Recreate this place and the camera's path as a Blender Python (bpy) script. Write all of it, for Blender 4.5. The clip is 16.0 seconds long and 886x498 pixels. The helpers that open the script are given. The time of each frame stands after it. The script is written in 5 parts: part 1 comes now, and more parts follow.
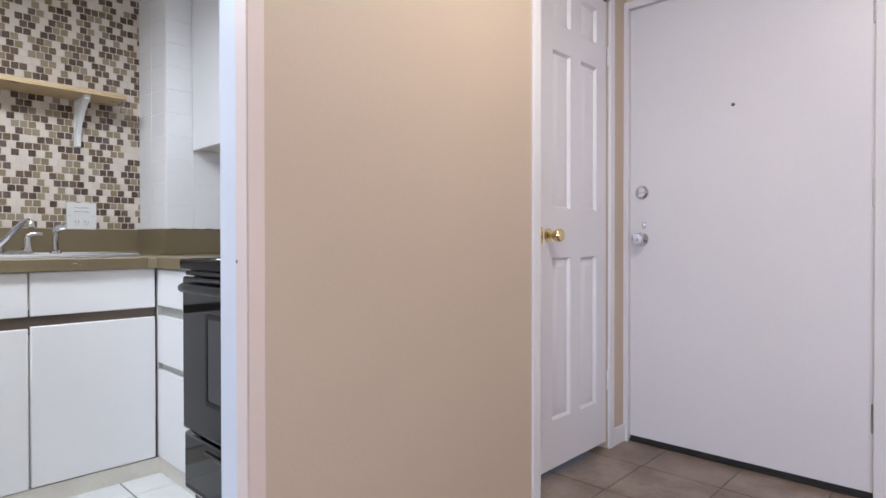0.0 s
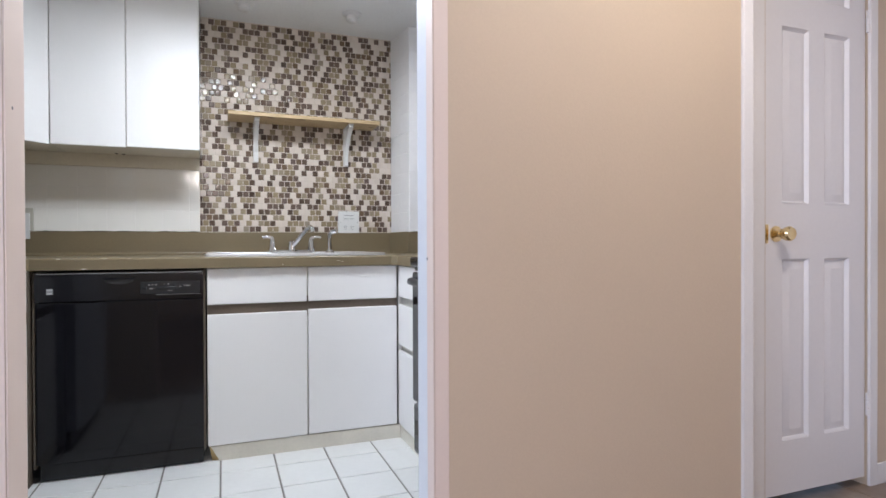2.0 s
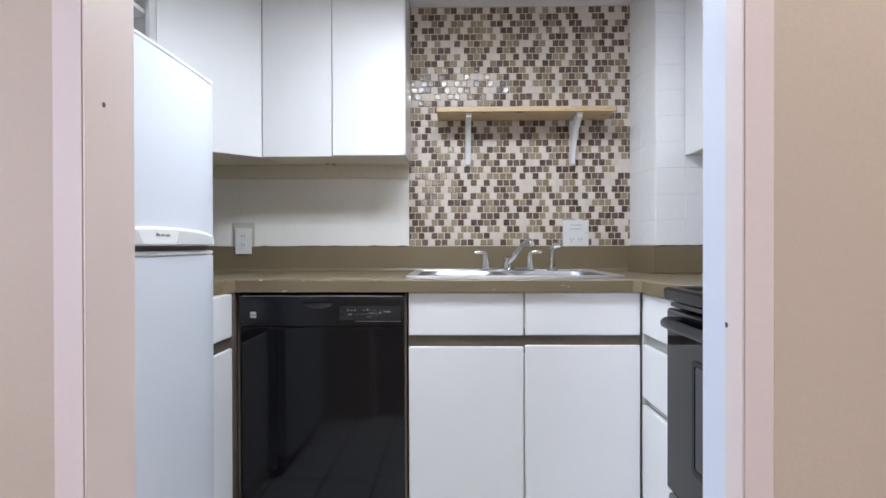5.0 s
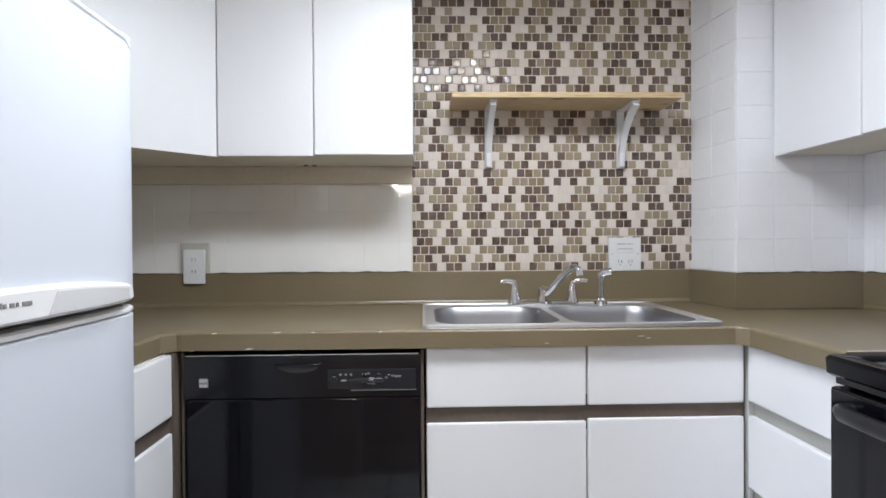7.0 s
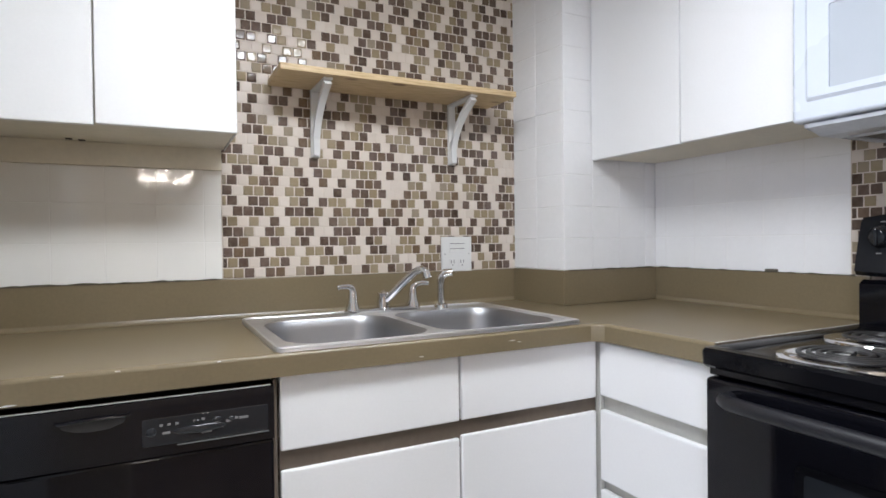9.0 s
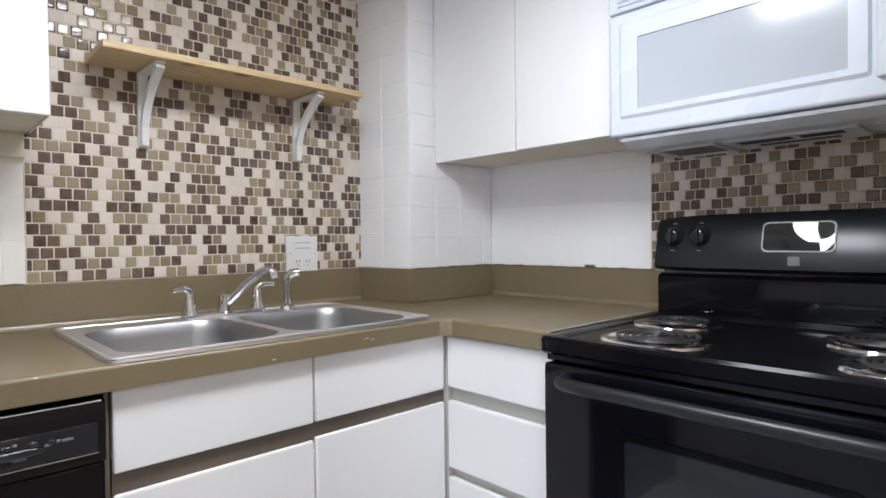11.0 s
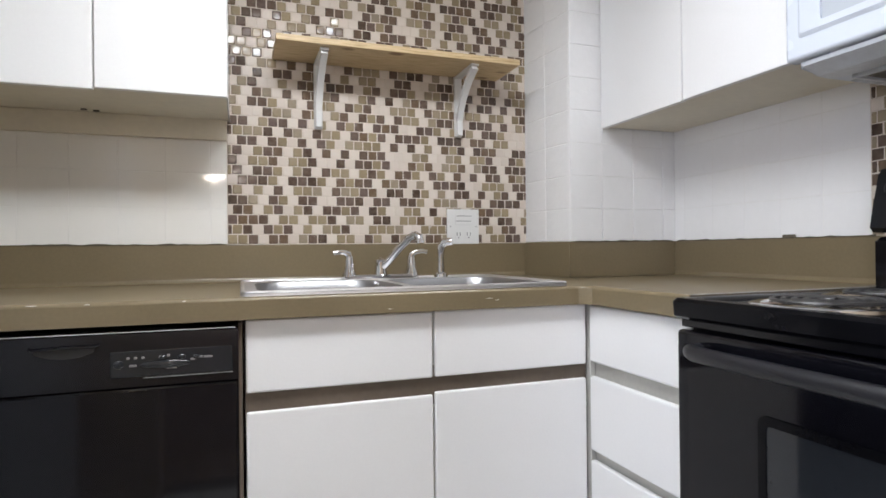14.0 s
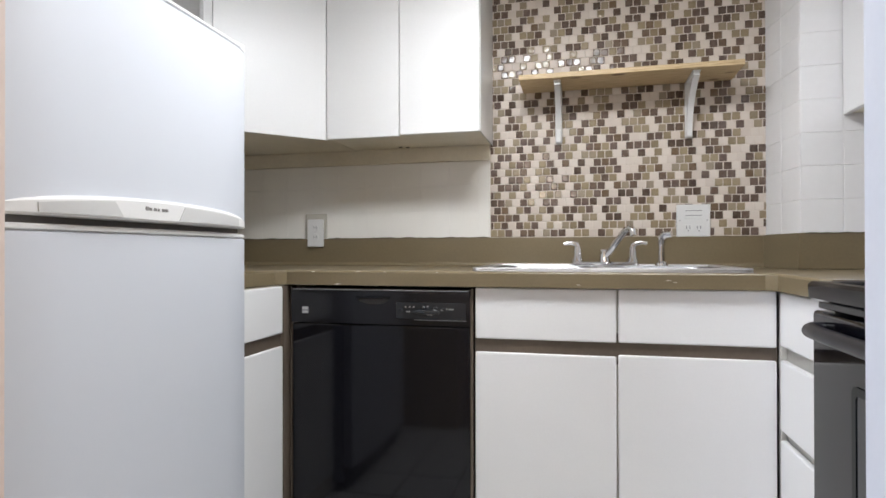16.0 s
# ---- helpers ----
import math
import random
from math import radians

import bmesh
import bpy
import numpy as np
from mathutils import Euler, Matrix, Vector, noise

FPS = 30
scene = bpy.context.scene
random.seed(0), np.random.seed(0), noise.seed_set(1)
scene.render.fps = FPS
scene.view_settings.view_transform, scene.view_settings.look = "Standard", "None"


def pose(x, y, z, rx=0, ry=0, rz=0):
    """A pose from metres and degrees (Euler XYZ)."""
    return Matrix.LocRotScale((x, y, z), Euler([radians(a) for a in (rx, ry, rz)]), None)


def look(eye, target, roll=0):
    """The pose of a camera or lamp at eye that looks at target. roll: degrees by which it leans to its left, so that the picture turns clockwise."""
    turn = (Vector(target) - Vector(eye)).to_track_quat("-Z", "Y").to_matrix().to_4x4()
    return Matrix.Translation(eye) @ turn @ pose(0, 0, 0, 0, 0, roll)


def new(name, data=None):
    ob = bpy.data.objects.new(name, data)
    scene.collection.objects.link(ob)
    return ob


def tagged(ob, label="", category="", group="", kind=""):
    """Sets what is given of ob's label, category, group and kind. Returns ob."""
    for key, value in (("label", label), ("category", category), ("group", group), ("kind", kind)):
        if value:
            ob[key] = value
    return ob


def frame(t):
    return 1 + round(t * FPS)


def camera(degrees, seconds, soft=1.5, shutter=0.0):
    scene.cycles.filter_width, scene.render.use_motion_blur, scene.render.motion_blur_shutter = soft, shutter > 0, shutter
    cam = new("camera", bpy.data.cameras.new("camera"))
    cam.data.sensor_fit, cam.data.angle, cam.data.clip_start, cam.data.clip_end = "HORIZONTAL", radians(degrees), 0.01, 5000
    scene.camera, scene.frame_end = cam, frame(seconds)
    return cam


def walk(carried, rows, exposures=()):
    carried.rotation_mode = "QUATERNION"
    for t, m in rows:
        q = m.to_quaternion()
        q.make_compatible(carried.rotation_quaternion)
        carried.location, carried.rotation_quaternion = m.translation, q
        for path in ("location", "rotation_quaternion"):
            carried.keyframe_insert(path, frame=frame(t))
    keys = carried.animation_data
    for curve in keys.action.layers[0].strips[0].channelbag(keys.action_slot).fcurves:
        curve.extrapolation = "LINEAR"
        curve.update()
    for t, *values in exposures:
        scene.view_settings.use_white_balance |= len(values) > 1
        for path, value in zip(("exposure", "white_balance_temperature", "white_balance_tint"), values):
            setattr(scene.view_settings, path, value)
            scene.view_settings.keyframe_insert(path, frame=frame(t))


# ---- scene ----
cam = camera(75.4, 16.0, 1.6)
EXPOSURES = [(0.0, 0.0, 6200, 10), (1.5, 0.0, 6300, 10), (3.0, 0.0, 6120, 10), (5.2, 0.0, 6080, 10), (7.5, 0.0, 6300, 10), (9.5, 0.0, 6450, 10), (13.0, 0.0, 6550, 10), (16.0, 0.0, 6650, 10)]
PATH = [
    (0, (-0.023, -3.203, 0.977), (1.422, -1.821, 0.958), -0.05),
    (0.5, (0.001, -3.22, 0.978), (1.321, -1.718, 0.961), -0.07),
    (1, (0.032, -3.276, 0.964), (1.181, -1.639, 0.949), -0.1),
    (1.5, (0.068, -3.357, 0.969), (0.996, -1.586, 0.955), -0.15),
    (2, (0.071, -3.424, 0.975), (0.788, -1.557, 0.96), -0.22),
    (2.5, (0.123, -3.479, 0.981), (0.624, -1.543, 0.971), -0.19),
    (3, (0.146, -3.495, 0.994), (0.473, -1.522, 0.987), -0.28),
    (3.5, (0.206, -3.446, 1.007), (0.376, -1.453, 0.999), -0.28),
    (4, (0.198, -3.27, 1.012), (0.262, -1.271, 1.002), -0.18),
    (4.5, (0.178, -3.051, 1.027), (0.188, -1.051, 1.017), -0.17),
    (5, (0.18, -2.842, 1.051), (0.14, -0.843, 1.04), -0.13),
    (5.2, (0.176, -2.764, 1.056), (0.123, -0.765, 1.046), -0.17),
    (7.5, (-0.081, -2.094, 1.168), (0.115, -0.103, 1.144), -0.6),
    (8, (-0.16, -1.996, 1.167), (0.288, -0.047, 1.147), -0.7),
    (8.5, (-0.204, -1.935, 1.16), (0.466, -0.05, 1.137), -0.8),
    (9, (-0.233, -1.91, 1.16), (0.665, -0.123, 1.133), -0.7),
    (9.5, (-0.282, -1.887, 1.156), (0.796, -0.203, 1.124), -0.6),
    (10, (-0.302, -1.891, 1.158), (0.903, -0.296, 1.122), -0.6),
    (12.5, (-0.189, -1.871, 1.121), (1.274, -0.507, 1.101), -0.8),
    (13, (-0.135, -1.862, 1.087), (1.07, -0.265, 1.071), -0.8),
    (13.5, (-0.087, -1.906, 1.054), (0.829, -0.128, 1.05), -0.6),
    (14, (-0.005, -2.002, 1.023), (0.66, -0.116, 1.029), -0.6),
    (14.5, (0.098, -2.112, 1.012), (0.501, -0.153, 1.022), -0.4),
    (15, (0.195, -2.234, 1.0), (0.332, -0.238, 1.009), -0.3),
    (15.5, (0.267, -2.367, 0.997), (0.074, -0.377, 1.009), -0.4),
    (16, (0.34, -2.482, 0.988), (-0.13, -0.538, 0.998), -0.1),
]
walk(cam, [(t, look(eye, target, roll)) for t, eye, target, roll in PATH], EXPOSURES)

# ---- light ----
world = bpy.data.worlds.new("sky")
scene.world = world
world.use_nodes = True
sky = world.node_tree.nodes.new("ShaderNodeTexSky")
sky.sky_type, sky.sun_disc = "NISHITA", False
sky.sun_elevation, sky.sun_rotation = radians(40), radians(200)
world.node_tree.links.new(sky.outputs[0], world.node_tree.nodes["Background"].inputs[0])
world.node_tree.nodes["Background"].inputs[1].default_value = 0.1


def area(name, m, sx, sy, watts, colour):
    lamp = bpy.data.lights.new(name, "AREA")
    lamp.shape, lamp.size, lamp.size_y, lamp.energy, lamp.color = "RECTANGLE", sx, sy, watts, colour
    ob = new(name, lamp)
    ob.matrix_world = m
    return ob


KITCHEN_LAMP = (0.14, -1.19, 2.130)
area("kitchen_lamp", pose(*KITCHEN_LAMP), 0.74, 0.30, 24.4, (0.87, 0.925, 1.0))
# Hall lamp is assumed: an added warm source, out of view
area("hall_lamp", pose(1.30, -2.76, 2.325), 0.22, 0.22, 13.8, (1.0, 0.90, 0.815))
area("daylight", look((-2.61, -4.70, 1.40), (2.0, -3.2, 1.0)), 2.2, 1.5, 97, (0.70, 0.77, 1.0))

# ---- materials ----


class Nodes:
    """A node material with its principled shader and helpers."""

    def __init__(self, name, rough=0.5, metal=0.0):
        self.m = bpy.data.materials.new(name)
        self.m.use_nodes = True
        self.t = self.m.node_tree
        self.b = self.t.nodes["Principled BSDF"]
        self.b.inputs["Roughness"].default_value = rough
        self.b.inputs["Metallic"].default_value = metal
        self.pos = self.t.nodes.new("ShaderNodeNewGeometry")

    def add(self, kind, **ins):
        n = self.t.nodes.new(kind)
        for k, v in ins.items():
            k = k.replace("_", " ")
            if hasattr(v, "is_linked"):
                self.t.links.new(v, n.inputs[k])
            else:
                n.inputs[k].default_value = v
        return n

    def noise(self, scale, detail=4.0, stretch=None):
        vec = self.pos.outputs["Position"]
        if stretch:
            mp = self.add("ShaderNodeMapping", Vector=vec, Scale=stretch)
            vec = mp.outputs[0]
        return self.add("ShaderNodeTexNoise", Vector=vec, Scale=scale, Detail=detail).outputs["Fac"]

    def ramp(self, fac, stops, constant=False):
        n = self.add("ShaderNodeValToRGB", Fac=fac)
        el = n.color_ramp.elements
        while len(el) < len(stops):
            el.new(0.5)
        for e, (p, c) in zip(el, stops):
            e.position, e.color = p, (*c, 1)
        if constant:
            n.color_ramp.interpolation = "CONSTANT"
        return n.outputs[0]

    def mix(self, fac, a, b):
        n = self.t.nodes.new("ShaderNodeMix")
        n.data_type = "RGBA"
        for sock, v in ((n.inputs[0], fac), (n.inputs[6], a), (n.inputs[7], b)):
            if hasattr(v, "is_linked"):
                self.t.links.new(v, sock)
            else:
                sock.default_value = v if isinstance(v, float) else (*v, 1)
        return n.outputs[2]

    def colour(self, sock):
        self.t.links.new(sock, self.b.inputs["Base Color"])

    def gloss(self, fac, lo, hi):
        n = self.add("ShaderNodeMapRange", Value=fac)
        n.inputs["From Min"].default_value, n.inputs["From Max"].default_value = 0.3, 0.7
        n.inputs["To Min"].default_value, n.inputs["To Max"].default_value = lo, hi
        self.t.links.new(n.outputs[0], self.b.inputs["Roughness"])

    def bump(self, fac, strength, dist=0.002):
        n = self.add("ShaderNodeBump", Height=fac, Strength=strength, Distance=dist)
        self.t.links.new(n.outputs[0], self.b.inputs["Normal"])


def shade(c, k):
    return tuple(min(1, v * k) for v in c)


def surface(name, c, rough=0.5, metal=0.0, big=2.0, fine=90.0, vary=0.08, bump=0.1, dist=0.001, spread=0.015, stretch=None, spec=0.5):
    """A surface of one colour with broad and fine variation, uneven gloss and fine relief."""
    n = Nodes(name, rough, metal)
    a = n.noise(big, 3.0, stretch)
    b = n.noise(fine, 5.0, stretch)
    base = n.ramp(a, [(0.3, shade(c, 1 - vary)), (0.7, shade(c, 1 + vary))])
    n.colour(n.mix(0.35, base, n.ramp(b, [(0.3, shade(c, 1 - vary)), (0.7, shade(c, 1 + vary))])))
    n.b.inputs["Specular IOR Level"].default_value = spec
    n.gloss(a, max(0.02, rough - spread), min(1, rough + spread))
    if bump:
        n.bump(b, bump, dist)
    return n.m


M = {}
M["wall_beige"] = surface("wall_beige", (0.57, 0.460, 0.347), 0.55, big=1.2, fine=160, vary=0.045, bump=0.25, dist=0.0015)
M["jamb_cream"] = surface("jamb_cream", (0.74, 0.62, 0.56), 0.5, big=2, fine=140, vary=0.03, bump=0.2)
M["jamb_white"] = surface("jamb_white", (0.68, 0.715, 0.77), 0.4, big=2, fine=140, vary=0.03, bump=0.15)
M["paint_white"] = surface("paint_white", (0.82, 0.82, 0.81), 0.6, big=1.5, fine=120, vary=0.03, bump=0.2)
M["ceiling"] = surface("ceiling_paint", (0.80, 0.81, 0.81), 0.8, big=3, fine=60, vary=0.04, bump=0.5, dist=0.004)
M["door_white"] = surface("door_white", (0.74, 0.72, 0.73), 0.36, big=1.6, fine=60, vary=0.03, bump=0.12)
M["trim_white"] = surface("trim_white", (0.76, 0.74, 0.74), 0.4, big=3, fine=100, vary=0.04, bump=0.1)
M["cabinet"] = surface("cabinet_white", (0.81, 0.805, 0.80), 0.38, big=2.5, fine=150, vary=0.025, bump=0.1)
M["cabinet_gloss"] = surface("cabinet_gloss_white", (0.78, 0.78, 0.77), 0.10, big=2.5, fine=60, vary=0.02, bump=0.04)
M["cabinet_edge"] = surface("cabinet_edge_cream", (0.66, 0.63, 0.55), 0.5, big=6, fine=80, vary=0.08, bump=0.2)
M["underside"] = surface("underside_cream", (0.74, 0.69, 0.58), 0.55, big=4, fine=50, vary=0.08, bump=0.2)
M["brown_rail"] = surface("brown_rail", (0.115, 0.088, 0.066), 0.5, big=5, fine=70, vary=0.2, bump=0.2)
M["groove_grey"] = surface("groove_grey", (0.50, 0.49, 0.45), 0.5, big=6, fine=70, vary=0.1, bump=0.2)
M["fridge"] = surface("fridge_white", (0.585, 0.61, 0.655), 0.40, big=1.5, fine=420, vary=0.012, bump=0.12, dist=0.0005, spread=0.02)
M["plastic_white"] = surface("plastic_white", (0.72, 0.72, 0.71), 0.35, big=5, fine=200, vary=0.02, bump=0.03)
M["appliance_white"] = surface("appliance_white", (0.61, 0.655, 0.725), 0.28, big=5, fine=200, vary=0.02, bump=0.03)
M["plastic_grey"] = surface("plastic_grey", (0.22, 0.21, 0.20), 0.5, big=8, fine=90, vary=0.1, bump=0.1)
M["black_gloss"] = surface("black_enamel", (0.004, 0.004, 0.006), 0.08, big=4, fine=120, vary=0.2, bump=0.0, spread=0.02, spec=0.33)
M["black_satin"] = surface("black_plastic", (0.005, 0.005, 0.007), 0.20, big=4, fine=150, vary=0.2, bump=0.03, spread=0.04, spec=0.4)
M["black_panel"] = surface("black_control_panel", (0.012, 0.013, 0.016), 0.24, big=4, fine=150, vary=0.1, bump=0.02, spec=0.3)
M["black_grip"] = surface("black_grip", (0.012, 0.012, 0.015), 0.36, big=5, fine=160, vary=0.15, bump=0.03, spread=0.05, spec=0.4)
M["black_matt"] = surface("black_rubber", (0.018, 0.017, 0.016), 0.6, big=6, fine=150, vary=0.2, bump=0.1)
M["window_black"] = surface("oven_glass", (0.016, 0.018, 0.021), 0.04, big=4, fine=120, vary=0.1, bump=0.0, spread=0.015)
M["coil"] = surface("coil_iron", (0.06, 0.058, 0.058), 0.45, 0.6, big=20, fine=200, vary=0.3, bump=0.2)
M["chrome"] = surface("chrome", (0.72, 0.72, 0.73), 0.09, 1.0, big=6, fine=80, vary=0.05, bump=0.02, spread=0.04)
# One sink steel: bowls darkened for shade, rim lightened for light
M["steel"] = surface("brushed_steel_shaded", (0.37, 0.37, 0.38), 0.40, 1.0, big=5, fine=200, vary=0.03, bump=0.0, stretch=(1, 8, 8))
M["rim_steel_lit"] = surface("rim_steel_lit", (0.74, 0.74, 0.75), 0.40, 1.0, big=5, fine=160, vary=0.05, bump=0.0)
M["brass"] = surface("brass", (0.72, 0.56, 0.30), 0.18, 1.0, big=20, fine=120, vary=0.15, bump=0.05)
M["grout_light"] = surface("grout_light", (0.64, 0.56, 0.485), 0.9, big=6, fine=200, vary=0.12, bump=0.4)
M["grout_floor"] = surface("grout_floor", (0.20, 0.19, 0.17), 0.9, big=3, fine=150, vary=0.3, bump=0.4)
M["grout_white"] = surface("grout_white", (0.82, 0.81, 0.79), 0.7, big=4, fine=150, vary=0.05, bump=0.3)
M["tile_floor"] = surface("tile_floor_white", (0.74, 0.75, 0.74), 0.22, big=3, fine=40, vary=0.05, bump=0.12, dist=0.002)
M["tile_glazed"] = surface("tile_glazed_white", (0.83, 0.81, 0.765), 0.045, big=5, fine=9, vary=0.03, bump=0.25, dist=0.004)
M["tile_painted"] = surface("tile_painted_white", (0.83, 0.825, 0.82), 0.32, big=5, fine=45, vary=0.025, bump=0.35, dist=0.003)
M["filter"] = surface("grease_filter", (0.17, 0.155, 0.135), 0.45, 0.5, big=15, fine=500, vary=0.3, bump=0.6)
M["greasy"] = surface("greasy_grey", (0.62, 0.65, 0.69), 0.35, 0.0, big=10, fine=60, vary=0.15, bump=0.2)
M["micro_window"] = surface("microwave_window", (0.44, 0.475, 0.515), 0.12, big=3, fine=900, vary=0.06, bump=0.1, dist=0.0003)
M["bare_wood"] = surface("bare_wood", (0.46, 0.34, 0.15), 0.6, big=10, fine=60, vary=0.2, bump=0.2)
M["caulk"] = surface("caulk_dark", (0.10, 0.085, 0.06), 0.7, big=20, fine=90, vary=0.3, bump=0.3)
M["cleat"] = surface("cleat_tan", (0.70, 0.64, 0.52), 0.55, big=5, fine=60, vary=0.08, bump=0.15)
M["bare_edge"] = surface("bare_edge", (0.74, 0.72, 0.66), 0.5, big=15, fine=60, vary=0.2, bump=0.1)
# Same steel, near white to carry the highlight on the sink's edge
M["bead_steel_glint"] = surface("bead_steel_glint", (0.86, 0.86, 0.86), 0.42, 1.0, big=5, fine=160, vary=0.03, bump=0.0)
M["black_top"] = surface("black_cooktop", (0.004, 0.004, 0.005), 0.14, big=4, fine=120, vary=0.2, bump=0.0, spread=0.01, spec=0.12)
M["ink"] = surface("ink_grey", (0.10, 0.10, 0.11), 0.5, fine=50, vary=0.1, bump=0)
M["badge"] = surface("badge_grey", (0.20, 0.20, 0.21), 0.4, fine=50, vary=0.05, bump=0)
M["mark_dim"] = surface("mark_dim", (0.20, 0.20, 0.20), 0.3, fine=50, vary=0.1, bump=0)
# Grey for the fridge handle's recess shade and the dishwasher's top glint
M["shade_glint_grey"] = surface("shade_glint_grey_white", (0.56, 0.56, 0.55), 0.45, fine=120, vary=0.03, bump=0.03)
M["mark_pale"] = surface("mark_pale", (0.42, 0.42, 0.42), 0.4, fine=50, vary=0.1, bump=0)
M["dark_gap"] = surface("dark_gap", (0.02, 0.018, 0.016), 0.8, vary=0.2, bump=0)
M["adapter"] = surface("outlet_backplate", (0.50, 0.48, 0.42), 0.5, vary=0.05, bump=0.05)


def glow(name, c, strength):
    n = Nodes(name, 0.5)
    n.b.inputs["Base Color"].default_value = (*c, 1)
    n.b.inputs["Emission Color"].default_value = (*c, 1)
    n.b.inputs["Emission Strength"].default_value = strength
    return n.m


M["diffuser"] = glow("diffuser_lit", (1.0, 0.98, 0.95), 7.0)
M["globe"] = glow("globe_lit", (1.0, 0.91, 0.82), 58.0)
M["bulb"] = glow("bulb_lit", (1.0, 0.84, 0.66), 6.0)


def counter_material():
    """Olive-brown laminate, faintly mottled."""
    n = Nodes("laminate_olive", 0.3)
    c = (0.188, 0.147, 0.086)
    a, b = n.noise(3.0), n.noise(120.0)
    base = n.ramp(a, [(0.3, shade(c, 0.9)), (0.7, shade(c, 1.1))])
    base = n.mix(0.3, base, n.ramp(b, [(0.3, shade(c, 0.85)), (0.7, shade(c, 1.15))]))
    n.colour(base)
    n.bump(b, 0.05, 0.0005)
    return n.m


def wood_material():
    """Pale pine with long grain and knots."""
    n = Nodes("pine", 0.5)
    g = n.noise(22.0, 6.0, (0.7, 9.0, 9.0))
    base = n.ramp(g, [(0.3, (0.42, 0.29, 0.14)), (0.5, (0.58, 0.43, 0.24)), (0.7, (0.66, 0.51, 0.31))])
    v = n.add("ShaderNodeTexVoronoi", Vector=n.add("ShaderNodeMapping", Vector=n.pos.outputs["Position"], Scale=(5.0, 9.0, 9.0)).outputs[0], Scale=1.0)
    knots = n.ramp(v.outputs["Distance"], [(0.08, (1, 1, 1)), (0.16, (0, 0, 0))])
    n.colour(n.mix(knots, base, (0.20, 0.11, 0.05)))
    n.bump(g, 0.2, 0.001)
    return n.m


def mosaic_material(name, tones, rough, per_object):
    """Stone or glass mosaic pieces in a few close tones."""
    n = Nodes(name, rough)
    r = n.t.nodes.new("ShaderNodeObjectInfo").outputs["Random"] if per_object else n.pos.outputs["Random Per Island"]
    pick = n.ramp(r, [(k / (len(tones) - 1), c) for k, c in enumerate(tones)])
    n.colour(n.mix(n.ramp(n.noise(60.0, 4.0), [(0.35, (0, 0, 0)), (0.80, (0.14, 0.14, 0.14))]), pick, (0.5, 0.42, 0.33)))
    n.b.inputs["Specular IOR Level"].default_value = 0.38
    n.bump(n.noise(60.0, 2.0), 0.2, 0.002)
    return n.m


def slate_material():
    """Brown-grey ceramic tile with cloudy mottling; each tile a little different."""
    n = Nodes("tile_hall_brown", 0.38)
    r = n.t.nodes.new("ShaderNodeObjectInfo").outputs["Random"]
    a, b = n.noise(5.0, 6.0), n.noise(30.0, 6.0)
    base = n.ramp(a, [(0.34, (0.15, 0.105, 0.078)), (0.5, (0.255, 0.195, 0.15)), (0.66, (0.37, 0.30, 0.245))])
    base = n.mix(0.3, base, n.ramp(b, [(0.3, (0.15, 0.11, 0.085)), (0.7, (0.34, 0.27, 0.22))]))
    n.colour(n.mix(n.ramp(r, [(0.0, (0.0, 0.0, 0.0)), (1.0, (0.5, 0.5, 0.5))]), base, (0.20, 0.142, 0.105)))
    n.bump(b, 0.3, 0.002)
    return n.m


def warped_glass_material():
    """Black glossy plastic window, gently warped."""
    n = Nodes("display_glass", 0.03)
    n.b.inputs["Base Color"].default_value = (0.012, 0.012, 0.013, 1)
    n.b.inputs["Specular IOR Level"].default_value = 1.0
    n.bump(n.noise(11.0, 0.0), 0.35, 0.02)
    return n.m


M["display_glass"] = warped_glass_material()
M["counter"] = counter_material()
M["pine"] = wood_material()
TONES = (("cream", [(0.60, 0.52, 0.455), (0.69, 0.62, 0.555), (0.65, 0.57, 0.505)], 0.42), ("khaki", [(0.225, 0.175, 0.108), (0.32, 0.255, 0.16), (0.295, 0.245, 0.185)], 0.10),
         ("brown", [(0.066, 0.042, 0.030), (0.108, 0.072, 0.054), (0.128, 0.090, 0.076), (0.150, 0.098, 0.056)], 0.08))
for tone, tones, rough in TONES:
    M["mosaic_" + tone] = mosaic_material("mosaic_" + tone, tones, rough, True)
    M["mosaic_rest_" + tone] = mosaic_material("mosaic_rest_" + tone, tones, rough, False)
M["tile_hall"] = slate_material()

# ---- mesh helpers ----
BASE = {}


def box(bm, x0, x1, y0, y1, z0, z1, bev=0.0, seg=2):
    """Adds a box with rounded edges to a mesh."""
    got = bmesh.ops.create_cube(bm, size=1.0, matrix=Matrix.LocRotScale(((x0 + x1) / 2, (y0 + y1) / 2, (z0 + z1) / 2), None, (abs(x1 - x0), abs(y1 - y0), abs(z1 - z0))))
    if bev:
        edges = list({e for v in got["verts"] for e in v.link_edges})
        bmesh.ops.bevel(bm, geom=edges, offset=bev, segments=seg, profile=0.5, affect="EDGES")
    return bm


def boxed(*a, **k):
    return box(bmesh.new(), *a, **k)


def frame_of(axis):
    """A matrix whose z axis points along the axis named."""
    return {"x": Matrix.Rotation(radians(90), 4, "Y"), "-x": Matrix.Rotation(radians(-90), 4, "Y"), "y": Matrix.Rotation(radians(-90), 4, "X"),
            "-y": Matrix.Rotation(radians(90), 4, "X"), "z": Matrix.Identity(4), "-z": Matrix.Rotation(radians(180), 4, "X")}[axis]


